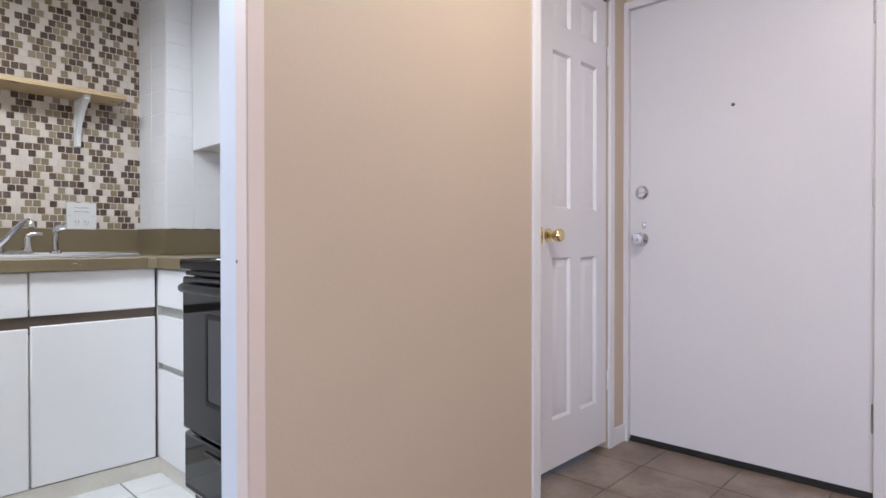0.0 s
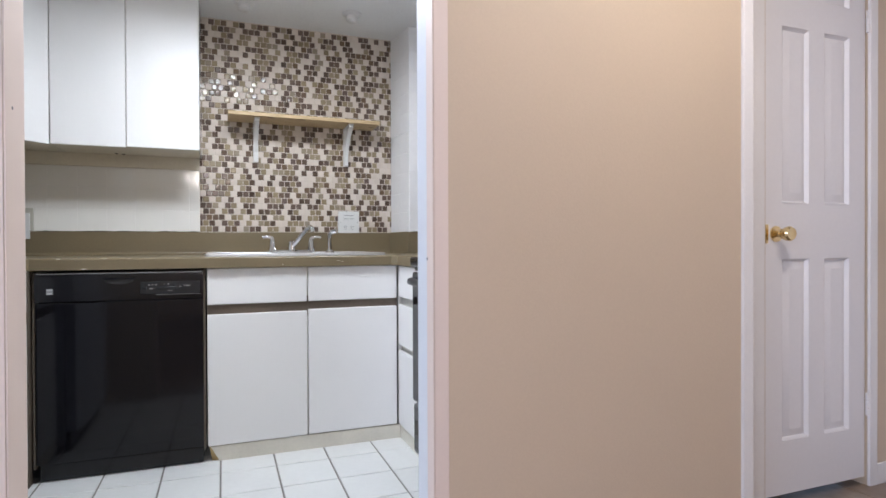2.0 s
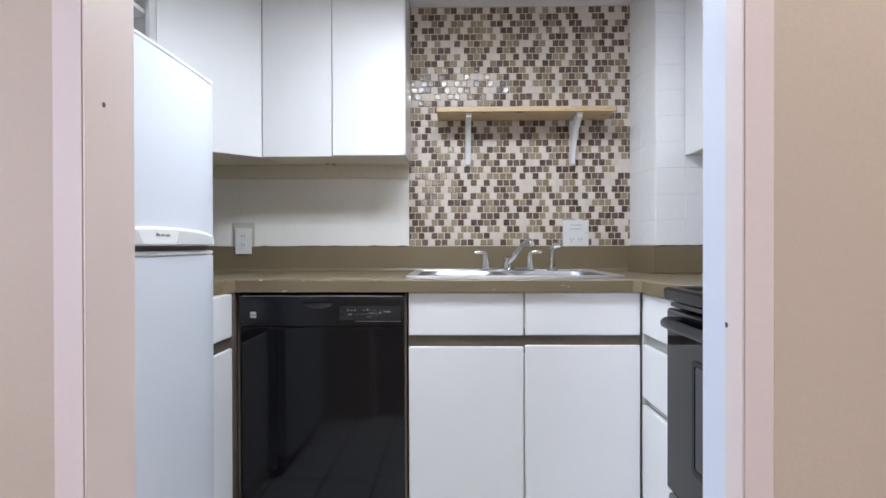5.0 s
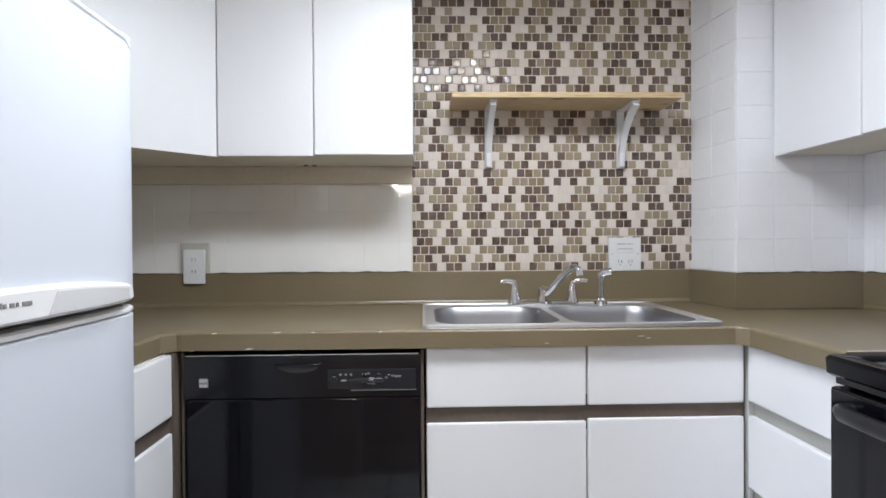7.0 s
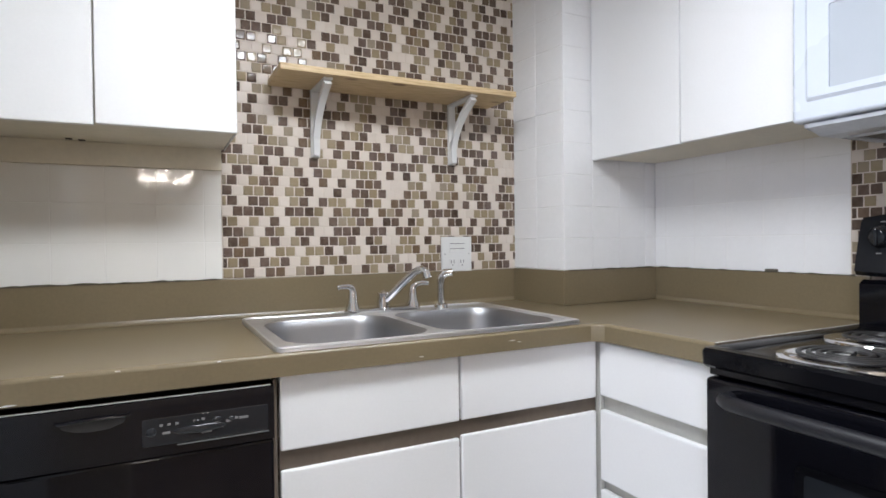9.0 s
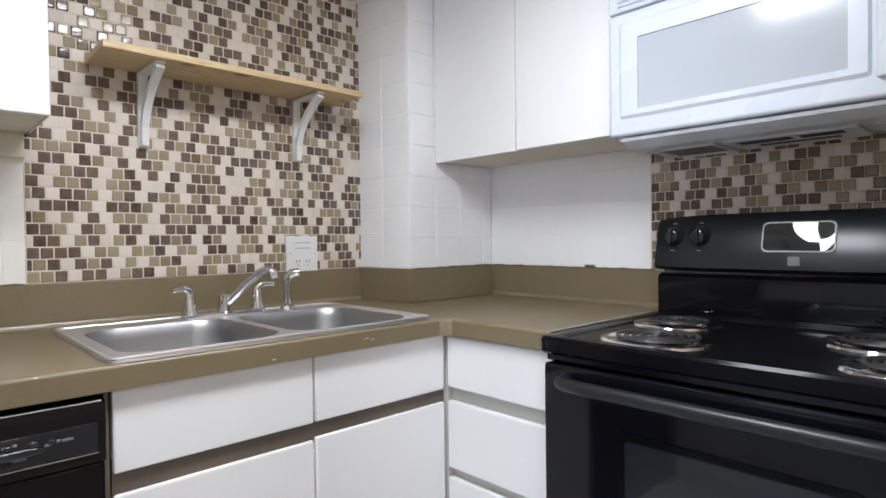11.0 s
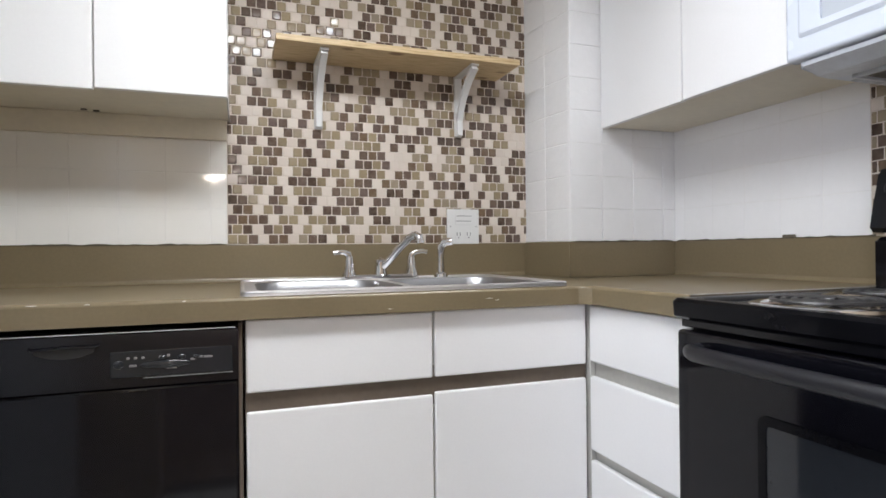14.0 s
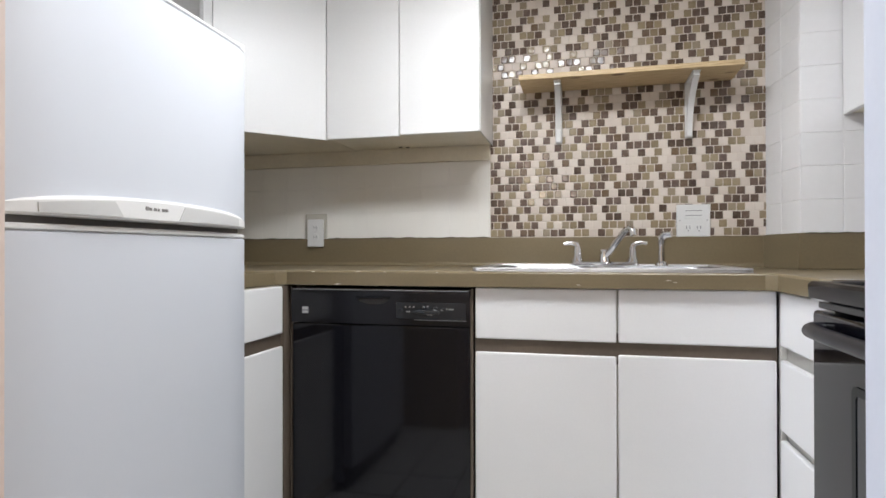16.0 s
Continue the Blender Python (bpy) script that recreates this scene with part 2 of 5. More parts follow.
def lathe(bm, centre, axis, profile, seg=24):
    """Turns a profile of (radius, height) pairs round an axis."""
    m = Matrix.Translation(centre) @ frame_of(axis)
    rings = []
    for r, h in profile:
        if r < 1e-6:
            rings.append([bm.verts.new(m @ Vector((0, 0, h)))])
        else:
            rings.append([bm.verts.new(m @ Vector((r * math.cos(2 * math.pi * i / seg), r * math.sin(2 * math.pi * i / seg), h))) for i in range(seg)])
    for a, b in zip(rings, rings[1:]):
        for i in range(seg):
            j = (i + 1) % seg
            loop = [a[i % len(a)], a[j % len(a)], b[j % len(b)], b[i % len(b)]]
            loop = [v for k, v in enumerate(loop) if v not in loop[:k]]
            if len(loop) > 2:
                bm.faces.new(loop)
    return bm


def tube(bm, points, radii, seg=12, flat=1.0):
    """Sweeps a round section along points."""
    pts = [Vector(p) for p in points]
    if not isinstance(radii, (list, tuple)):
        radii = [radii] * len(pts)
    rings, up = [], Vector((0, 0, 1))
    for k, p in enumerate(pts):
        d = (pts[min(k + 1, len(pts) - 1)] - pts[max(k - 1, 0)]).normalized()
        if abs(d.dot(up)) > 0.95:
            up = Vector((0, 1, 0)) if abs(d.y) < 0.9 else Vector((1, 0, 0))
        u = (up - d * up.dot(d)).normalized()
        w = d.cross(u)
        up = u
        rings.append([bm.verts.new(p + radii[k] * (u * math.cos(2 * math.pi * i / seg) * flat + w * math.sin(2 * math.pi * i / seg))) for i in range(seg)])
    for a, b in zip(rings, rings[1:]):
        for i in range(seg):
            bm.faces.new((a[i], a[(i + 1) % seg], b[(i + 1) % seg], b[i]))
    bm.faces.new(rings[0][::-1])
    bm.faces.new(rings[-1])
    return bm


def rounded(x0, x1, y0, y1, r, n=6):
    """Corner-rounded rectangle as a loop of (x, y)."""
    out = []
    for cx, cy, a0 in ((x1 - r, y1 - r, 0), (x0 + r, y1 - r, 90), (x0 + r, y0 + r, 180), (x1 - r, y0 + r, 270)):
        for i in range(n + 1):
            a = radians(a0 + 90 * i / n)
            out.append((cx + r * math.cos(a), cy + r * math.sin(a)))
    return out


def loft(bm, loops, cap_first=False, cap_last=False):
    rings = [[bm.verts.new(p) for p in lp] for lp in loops]
    n = len(rings[0])
    for a, b in zip(rings, rings[1:]):
        for i in range(n):
            bm.faces.new((a[i], a[(i + 1) % n], b[(i + 1) % n], b[i]))
    if cap_first:
        bm.faces.new(rings[0][::-1])
    if cap_last:
        bm.faces.new(rings[-1])
    return bm


def prism(bm, outline, to_world, depth):
    """Extrudes a closed outline of 2D points; to_world maps (u, v, depth) to a place."""
    return loft(bm, [[to_world(u, v, 0.0) for u, v in outline], [to_world(u, v, depth) for u, v in outline]], True, True)


def mesh_of(name, bm, material, sharp=35):
    bmesh.ops.recalc_face_normals(bm, faces=bm.faces[:])
    me = bpy.data.meshes.new(name)
    bm.to_mesh(me)
    bm.free()
    me.shade_smooth()
    me.set_sharp_from_angle(angle=radians(sharp))
    for f in me.polygons:                      # true planes stay flat up to their bevels
        if f.area > 0.00004 and max(abs(c) for c in f.normal) > 0.99999:
            f.use_smooth = False
    me.materials.append(M[material])
    return me


def thing(name, at, label, category, group=""):
    ob = new(name)
    ob.location = at
    ob.empty_display_size = 0.05
    BASE[ob] = Vector(at)
    return tagged(ob, label, category, group)


def part(name, bm, material, parent, label=""):
    ob = new(name, mesh_of(name, bm, material))
    ob.parent = parent
    if parent in BASE:
        ob.matrix_parent_inverse = Matrix.Translation(-BASE[parent])
    return tagged(ob, label) if label else ob


def solid(name, bm, material, label, category, kind=""):
    return tagged(new(name, mesh_of(name, bm, material)), label, category, "", kind)


def text_part(name, words, size, m, material, parent):
    """Letters as a thin mesh."""
    cu = bpy.data.curves.new(name, "FONT")
    cu.body, cu.size, cu.extrude, cu.align_x, cu.align_y = words, size, 0.0003, "CENTER", "CENTER"
    tmp = bpy.data.objects.new(name, cu)
    me = bpy.data.meshes.new_from_object(tmp)
    bpy.data.objects.remove(tmp)
    me.transform(m)
    me.materials.append(M[material])
    ob = new(name, me)
    ob.parent = parent
    if parent in BASE:
        ob.matrix_parent_inverse = Matrix.Translation(-BASE[parent])
    return ob


# ---- structure ----
LX, RX, CEIL, HALL_CEIL = -1.30, 1.526, 2.23, 2.42
KY, HY = -1.94, -2.065         # doorway wall: kitchen face, hall face
JL, JR = -0.328, 0.567         # doorway jambs
CY, FX = -1.888, 2.668         # closet wall face, front door wall face
SETTING = {}


def setting(name, bm, material, label, category):
    SETTING[name] = solid(name, bm, material, label, category, "structure")
    return SETTING[name]


setting("wall_back", boxed(LX - 0.12, RX + 0.12, 0.0, 0.12, 0, 2.6), "grout_white", "white kitchen wall behind sink counter", "wall")
setting("wall_left", boxed(LX - 0.12, LX, KY, 0.0, 0, 2.6), "paint_white", "white painted kitchen wall behind refrigerator", "wall")
setting("wall_right", boxed(RX, RX + 0.12, KY, 0.0, 0, 2.6), "paint_white", "white painted kitchen wall behind stove", "wall")
bm = boxed(-2.6, JL - 0.002, HY, KY, 0, 2.6)
setting("wall_doorway_west", bm, "wall_beige", "beige painted wall beside kitchen doorway", "wall")
setting("wall_doorway_east", boxed(JR + 0.002, 1.606, HY, KY, 0, 2.6), "wall_beige", "beige painted wall between kitchen doorway and closet", "wall")
setting("wall_closet", boxed(1.606, 1.925, CY, CY + 0.1, 0, 2.6), "wall_beige", "beige painted wall beside closet door", "wall")
setting("wall_closet_end", boxed(2.485, FX + 0.12, CY, CY + 0.1, 0, 2.6), "wall_beige", "narrow beige wall between closet and entry door", "wall")
setting("wall_closet_head", boxed(1.925, 2.485, CY, CY + 0.1, 2.125, 2.6), "wall_beige", "beige wall above closet door", "wall")
setting("wall_closet_back", boxed(1.64, FX + 0.12, CY + 0.6, CY + 0.7, 0, 2.6), "paint_white", "plain closet back wall", "wall")
setting("wall_entry_south", boxed(FX, FX + 0.12, -6.4, -2.93, 0, 2.6), "wall_beige", "beige wall beside entry door", "wall")
setting("wall_entry_head", boxed(FX, FX + 0.12, -2.93, CY, 2.125, 2.6), "wall_beige", "beige wall above entry door", "wall")
setting("wall_room_south", boxed(-2.72, FX + 0.12, -6.52, -6.4, 0, 2.6), "wall_beige", "plain beige room wall", "wall")
bm = boxed(-2.72, -2.6, -6.4, -5.85, 0, 2.6)
box(bm, -2.72, -2.6, -3.55, HY, 0, 2.6)
box(bm, -2.72, -2.6, -5.85, -3.55, 0, 0.60)
box(bm, -2.72, -2.6, -5.85, -3.55, 2.18, 2.6)
setting("wall_room_west", bm, "wall_beige", "beige room wall with window opening", "wall")
setting("ceiling_kitchen", boxed(LX - 0.12, RX + 0.12, KY, 0.0, CEIL, CEIL + 0.1), "ceiling", "white textured low kitchen ceiling", "ceiling")
setting("ceiling_hall", boxed(-2.72, FX + 0.12, -6.52, HY, HALL_CEIL, HALL_CEIL + 0.12), "ceiling", "white textured hall ceiling", "ceiling")
setting("ceiling_alcove", boxed(1.606, FX + 0.12, HY, CY + 0.7, HALL_CEIL, HALL_CEIL + 0.12), "ceiling", "white ceiling above closet alcove", "ceiling")
setting("doorway_head", boxed(JL - 0.012, JR + 0.012, HY, KY, 2.08, 2.6), "wall_beige", "beige wall above kitchen doorway", "wall")
floor = setting("floor_kitchen", boxed(LX - 0.12, RX + 0.12, HY + 0.1, 0.0, -0.10, -0.004), "grout_floor", "grey grout bed under white floor tiles", "floor")
floor_hall = setting("floor_hall", boxed(-2.72, FX + 0.12, -6.52, HY + 0.1, -0.10, -0.004), "grout_floor", "grout bed under brown hall floor tiles", "floor")
floor_alcove = setting("floor_closet", boxed(1.64, FX + 0.12, HY + 0.1, CY + 0.7, -0.10, -0.004), "grout_floor", "grout bed under brown closet floor tiles", "floor")

# boxed-in column in the corner, its side leaning a little
bm = bmesh.new()
prism(bm, [(1.0425, 0.0), (1.0768, -0.2715), (RX, -0.2715), (RX, 0.0)], lambda u, v, d: (u, v, d), CEIL)
column = setting("column", bm, "grout_white", "white tiled boxed-in column in kitchen corner", "column")

# doorway jambs in two halves, painted white towards the kitchen
for side, x0, x1 in (("left", JL - 0.0025, JL), ("right", JR, JR + 0.0025)):
    k = 0.0015 if side == "left" else -0.0015
    # Left inner half is tinted cream to stand for the warmer light there
    setting("jamb_kitchen_" + side, boxed(x0, x1, -2.018, KY - 0.001, 0, 2.08), "jamb_white" if side == "right" else "jamb_cream", "white painted inner half of doorway jamb", "door jamb")
    setting("jamb_hall_" + side, boxed(x0 + k, x1 + k, HY - 0.0006, -2.019, 0, 2.08), "jamb_cream", "cream painted outer half of doorway jamb", "door jamb")
    e0, e1 = (x0 - 0.040, x0) if side == "left" else (x1, x1 + 0.038)
    setting("corner_paint_" + side, boxed(e0, e1, HY - 0.0012, HY - 0.0002, 0, 2.08), "jamb_cream", "cream paint band round doorway corner", "trim")
    nail = bmesh.new()
    lathe(nail, (x1 if side == "left" else x0, -2.022, 0.938 if side == "right" else 1.256), "x" if side == "left" else "-x", [(0.004, -0.002), (0.004, 0.002), (0, 0.002)], 10)
    solid("nail", nail, "ink", "small dark nail in painted doorway jamb", "nail")

# casings and baseboards
bm = boxed(1.825, 1.908, CY - 0.014, CY, 0, 2.165, 0.004)
setting("trim_closet_left", bm, "trim_white", "white painted closet door casing", "trim")
setting("trim_wall_end", boxed(1.607, 1.650, HY - 0.010, CY - 0.0005, 0, 2.165, 0.004), "trim_white", "white painted casing on the end of the beige wall", "trim")
setting("trim_closet_right", boxed(2.482, 2.528, CY - 0.014, CY, 0, 2.165, 0.004), "trim_white", "white painted closet door casing", "trim")
setting("trim_closet_head", boxed(1.908, 2.482, CY - 0.014, CY, 2.12, 2.165, 0.004), "trim_white", "white painted casing above closet door", "trim")
setting("baseboard_closet", boxed(2.528, 2.645, CY - 0.012, CY, 0, 0.085, 0.004), "trim_white", "white painted baseboard stub", "baseboard")
setting("trim_entry_left", boxed(2.640, FX + 0.06, CY - 0.024, CY, 0, 2.16, 0.003), "trim_white", "white painted entry door jamb", "trim")
setting("trim_entry_right", boxed(2.632, FX + 0.06, -2.945, -2.888, 0, 2.16, 0.004), "trim_white", "white painted entry door jamb", "trim")
setting("trim_entry_head", boxed(2.640, FX + 0.06, -2.888, CY - 0.024, 2.122, 2.16, 0.004), "trim_white", "white painted entry door head", "trim")
# Shaded gap below the entry door, laid in as a near-black strip
setting("threshold", boxed(FX - 0.010, FX + 0.08, -2.888, CY - 0.024, 0.0, 0.012, 0.004), "dark_gap", "near-black strip for the shaded gap under the entry door", "threshold")

# ---- entry door ----
door = thing("door_1", (FX, -2.40, 0.0), "closed flat white painted steel entry door", "door")
door["kind"] = "structure"
part("slab", boxed(FX - 0.006, FX + 0.04, -2.886, CY - 0.026, 0.030, 2.120, 0.002), "door_white", door)
# Black strip fills the upper part of the same shaded gap
part("sweep", boxed(FX - 0.004, FX + 0.034, -2.884, CY - 0.028, 0.012, 0.032, 0.002), "black_matt", door, "black strip for the shaded gap under the door")
bolt = part("deadbolt", lathe(bmesh.new(), (FX - 0.006, -1.976, 1.224), "-x", [(0.034, 0), (0.033, 0.006), (0.024, 0.012), (0.022, 0.016), (0, 0.017)], 28), "chrome", door, "round chrome deadbolt")
part("thumb_turn", boxed(FX - 0.038, FX - 0.020, -1.996, -1.956, 1.220, 1.229, 0.003), "chrome", bolt)
knob = part("door_knob", lathe(bmesh.new(), (FX - 0.006, -1.976, 0.998), "-x", [(0.033, 0), (0.032, 0.006), (0.014, 0.012), (0.012, 0.030), (0.024, 0.038), (0.029, 0.050), (0.026, 0.060), (0, 0.063)], 28), "chrome", door, "round satin chrome knob")
part("knob_button", lathe(bmesh.new(), (FX - 0.069, -1.976, 0.998), "-x", [(0.008, 0), (0.007, 0.004), (0, 0.005)], 16), "chrome", knob)
part("latch_button", boxed(FX - 0.014, FX - 0.004, -1.994, -1.980, 1.050, 1.082, 0.003), "chrome", door, "small chrome night latch")
part("peephole", lathe(bmesh.new(), (FX - 0.006, -2.386, 1.582), "-x", [(0.008, 0), (0.007, 0.003), (0.004, 0.002), (0, 0.001)], 16), "ink", door, "small dark peephole")
for z, m in ((1.170, "trim_white"), (0.315, "plastic_grey"), (1.86, "trim_white")):
    bm = bmesh.new()
    for k in range(3):
        lathe(bm, (FX - 0.012, -2.887, z - 0.055 + 0.037 * k), "z", [(0, 0), (0.008, 0), (0.008, 0.034), (0, 0.034)], 12)
    part("hinge", bm, m, door, "painted hinge" if m == "trim_white" else "worn grey metal hinge")

# ---- closet door ----
DX0, DX1, DY = 1.932, 2.478, CY + 0.006
closet = thing("door_2", ((DX0 + DX1) / 2, CY, 0.0), "closed white six-panel closet door", "door")
closet["kind"] = "structure"
bm = boxed(DX0, DX1, DY + 0.014, DY + 0.034, 0.035, 2.115)
cols = ((2.018, 2.160), (2.244, 2.386))
rows_of_panels = ((0.235, 0.917), (1.125, 1.785), (1.900, 2.055))
xs = [DX0] + [v for c in cols for v in c] + [DX1]
for a, b in ((xs[0], xs[1]), (xs[2], xs[3]), (xs[4], xs[5])):
    box(bm, a, b, DY, DY + 0.016, 0.035, 2.115)
zs = [0.035] + [v for r in rows_of_panels for v in r] + [2.115]
for c0, c1 in cols:
    for k in (0, 2, 4, 6):
        box(bm, c0, c1, DY, DY + 0.016, zs[k], zs[k + 1])
slab = part("slab", bm, "door_white", closet)
for c0, c1 in cols:
    for z0, z1 in rows_of_panels:
        i, o = 0.040, 0.010
        pm = bmesh.new()
        lo = [(c0 + 0.001, z0 + 0.001), (c1 - 0.001, z0 + 0.001), (c1 - 0.001, z1 - 0.001), (c0 + 0.001, z1 - 0.001)]
        la = [(c0 + o, z0 + o), (c1 - o, z0 + o), (c1 - o, z1 - o), (c0 + o, z1 - o)]
        lb = [(c0 + i, z0 + i), (c1 - i, z0 + i), (c1 - i, z1 - i), (c0 + i, z1 - i)]
        loft(pm, [[(x, DY + 0.0005, z) for x, z in lo], [(x, DY + 0.0135, z) for x, z in la], [(x, DY + 0.002, z) for x, z in lb]], False, True)
        part("panel", pm, "door_white", slab)
knob = part("door_knob", lathe(bmesh.new(), (1.985, DY, 1.010), "-y", [(0.030, 0), (0.029, 0.005), (0.012, 0.010), (0.011, 0.026), (0.020, 0.032), (0.026, 0.046), (0.027, 0.058), (0.022, 0.066), (0.012, 0.064), (0, 0.063)], 28), "brass", closet, "polished brass knob")
part("latch_plate", boxed(1.9325, 1.946, DY - 0.002, DY + 0.004, 0.975, 1.045, 0.001), "brass", closet, "brass latch plate")
for z in (1.86, 0.33):
    bm = bmesh.new()
    for k in range(3):
        lathe(bm, (2.480, DY - 0.010, z - 0.045 + 0.030 * k), "z", [(0, 0), (0.007, 0), (0.007, 0.028), (0, 0.028)], 12)
    part("hinge", bm, "trim_white", closet, "white painted hinge")

# ---- hall and kitchen lamps ----
# Unseen hall fixture, added for the warm light on wall and door
lamp = thing("ceiling_light", (1.30, -2.76, HALL_CEIL), "assumed round frosted hall ceiling light, added out of view", "ceiling light")
part("canopy", lathe(bmesh.new(), (1.30, -2.76, HALL_CEIL), "-z", [(0.06, 0), (0.06, 0.02), (0, 0.021)], 24), "plastic_white", lamp)
part("shade", lathe(bmesh.new(), (1.30, -2.76, HALL_CEIL - 0.021), "-z", [(0.12, 0), (0.13, 0.02), (0.10, 0.05), (0, 0.066)], 28), "bulb", lamp, "frosted glass shade")
hang = thing("chandelier", (-0.11, -4.6, HALL_CEIL), "small chandelier with four lit warm globes", "chandelier")
part("stem", lathe(bmesh.new(), (-0.11, -4.6, HALL_CEIL), "-z", [(0.05, 0), (0.045, 0.02), (0.008, 0.03), (0.008, 0.50), (0.025, 0.52), (0.02, 0.56), (0, 0.57)], 20), "brass", hang, "brass stem")
for k in range(4):
    ca, sa = math.cos(radians(20 + 90 * k)), math.sin(radians(20 + 90 * k))
    tip = (-0.11 + 0.19 * ca, -4.6 + 0.19 * sa, 1.80)
    arm = part("arm", tube(bmesh.new(), [(-0.11, -4.6, 1.88), (-0.11 + 0.08 * ca, -4.6 + 0.08 * sa, 1.83), (-0.11 + 0.15 * ca, -4.6 + 0.15 * sa, 1.80), tip], 0.006, 8), "brass", hang)
    part("globe", lathe(bmesh.new(), tip, "z", [(0, 0), (0.018, 0.004), (0.040, 0.035), (0.045, 0.060), (0.036, 0.090), (0, 0.105)], 20), "globe", arm, "glowing frosted globe")
kx, ky, kz = KITCHEN_LAMP
lamp = thing("ceiling_light", (kx, ky, CEIL), "rectangular white kitchen ceiling light, lit", "ceiling light")
part("frame", boxed(kx - 0.40, kx + 0.40, ky - 0.18, ky + 0.18, kz + 0.03, CEIL, 0.008), "plastic_white", lamp)
part("diffuser", boxed(kx - 0.37, kx + 0.37, ky - 0.155, ky + 0.155, kz + 0.012, kz + 0.032, 0.008), "diffuser", lamp, "glowing white plastic diffuser")
for x, y in ((0.181, -0.292), (0.733, -0.336)):
    puck = thing("ceiling_spot", (x, y, CEIL), "small round white fixture on kitchen ceiling", "ceiling fixture", "ceiling fixtures")
    part("collar", lathe(bmesh.new(), (x, y, CEIL), "-z", [(0.052, 0), (0.050, 0.010), (0.040, 0.016), (0, 0.017)], 24), "plastic_white", puck)
    part("head", lathe(bmesh.new(), (x, y, CEIL - 0.016), "-z", [(0.030, 0), (0.032, 0.020), (0.024, 0.032), (0.012, 0.034), (0, 0.028)], 24), "plastic_white", puck)

# ---- base cabinets ----
TOP, EDGE = 0.925, 0.875
FACE = -0.646


def front(name, axis, a0, a1, z0, z1, face, parent, material="cabinet", bev=0.005):
    """A door or drawer front, 18 mm thick, standing on a face along x or y."""
    if axis == "x":
        return part(name, boxed(a0, a1, face, face + 0.018, z0, z1, bev), material, parent)
    return part(name, boxed(face, face + 0.018 * (1 if face > 0 else -1), a0, a1, z0, z1, bev), material, parent)


cab = thing("base_cabinet", (0.446, -0.33, 0.0), "white flat-front sink base cabinet with brown finger rail", "cabinet", "base cabinets")
part("body", boxed(0.004, 0.889, FACE + 0.020, -0.03, 0.075, 0.700), "cabinet_edge", cab)
part("rail", boxed(0.002, 0.891, FACE + 0.010, FACE + 0.0195, 0.640, 0.735), "brown_rail", cab, "dark brown finger-pull rail")
part("apron", boxed(0.004, 0.889, FACE + 0.020, FACE + 0.04, 0.700, EDGE - 0.002), "cabinet_edge", cab)
front("false_drawer", "x", 0.003, 0.444, 0.707, 0.872, FACE, cab)
front("false_drawer", "x", 0.449, 0.888, 0.708, 0.873, FACE, cab)
front("door", "x", 0.003, 0.444, 0.070, 0.664, FACE, cab)
front("door", "x", 0.449, 0.888, 0.072, 0.670, FACE, cab)
bm = bmesh.new()
prism(bm, [(0.014, 0.068), (0.905, 0.068), (0.905, 0.0), (0.052, 0.0)], lambda u, v, d: (u, FACE + 0.004 + d, v), 0.016)
part("toe_board", bm, "cabinet_edge", cab, "scuffed cream toe board")
bm = bmesh.new()
prism(bm, [(0.008, 0.070), (0.026, 0.070), (0.058, 0.0), (0.020, 0.0)], lambda u, v, d: (u, FACE + 0.021 + d, v), 0.05)
part("toe_end", bm, "bare_wood", cab, "bare tan wood end of toe space")

cab = thing("base_cabinet", (1.21, -0.85, 0.0), "white three-drawer base cabinet beside black stove", "cabinet", "base cabinets")
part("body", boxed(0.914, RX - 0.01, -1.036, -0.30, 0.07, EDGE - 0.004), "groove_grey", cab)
for z0, z1 in ((0.715, 0.870), (0.474, 0.676), (0.075, 0.447)):
    dm = boxed(0.893, 0.913, -1.033, -0.652, z0, z1, 0.006)
    part("drawer", dm, "cabinet", cab)
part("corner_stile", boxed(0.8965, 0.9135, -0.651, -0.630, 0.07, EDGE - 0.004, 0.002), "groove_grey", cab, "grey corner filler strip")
part("toe_board", boxed(0.905, 0.921, -1.036, -0.630, 0.0, 0.068, 0.002), "cabinet_edge", cab)

cab = thing("base_cabinet", (-0.98, -0.85, 0.0), "narrow white base cabinet between refrigerator and dishwasher", "cabinet", "base cabinets")
part("body", boxed(LX + 0.01, -0.684, -1.070, -0.03, 0.07, EDGE - 0.004), "cabinet_edge", cab)
part("rail", boxed(-0.6835, -0.674, -1.070, -0.665, 0.640, 0.735), "brown_rail", cab, "dark brown finger-pull rail")
part("drawer", boxed(-0.682, -0.664, -1.068, -0.684, 0.707, 0.870, 0.005), "cabinet", cab)
part("door", boxed(-0.682, -0.664, -1.068, -0.684, 0.070, 0.664, 0.005), "cabinet", cab)
part("corner_stile", boxed(-0.684, -0.662, -0.682, -0.630, 0.0, EDGE - 0.004, 0.002), "brown_rail", cab, "olive brown corner filler strip")
part("toe_board", boxed(-0.684, -0.668, -1.070, -0.684, 0.0, 0.068, 0.002), "cabinet_edge", cab)

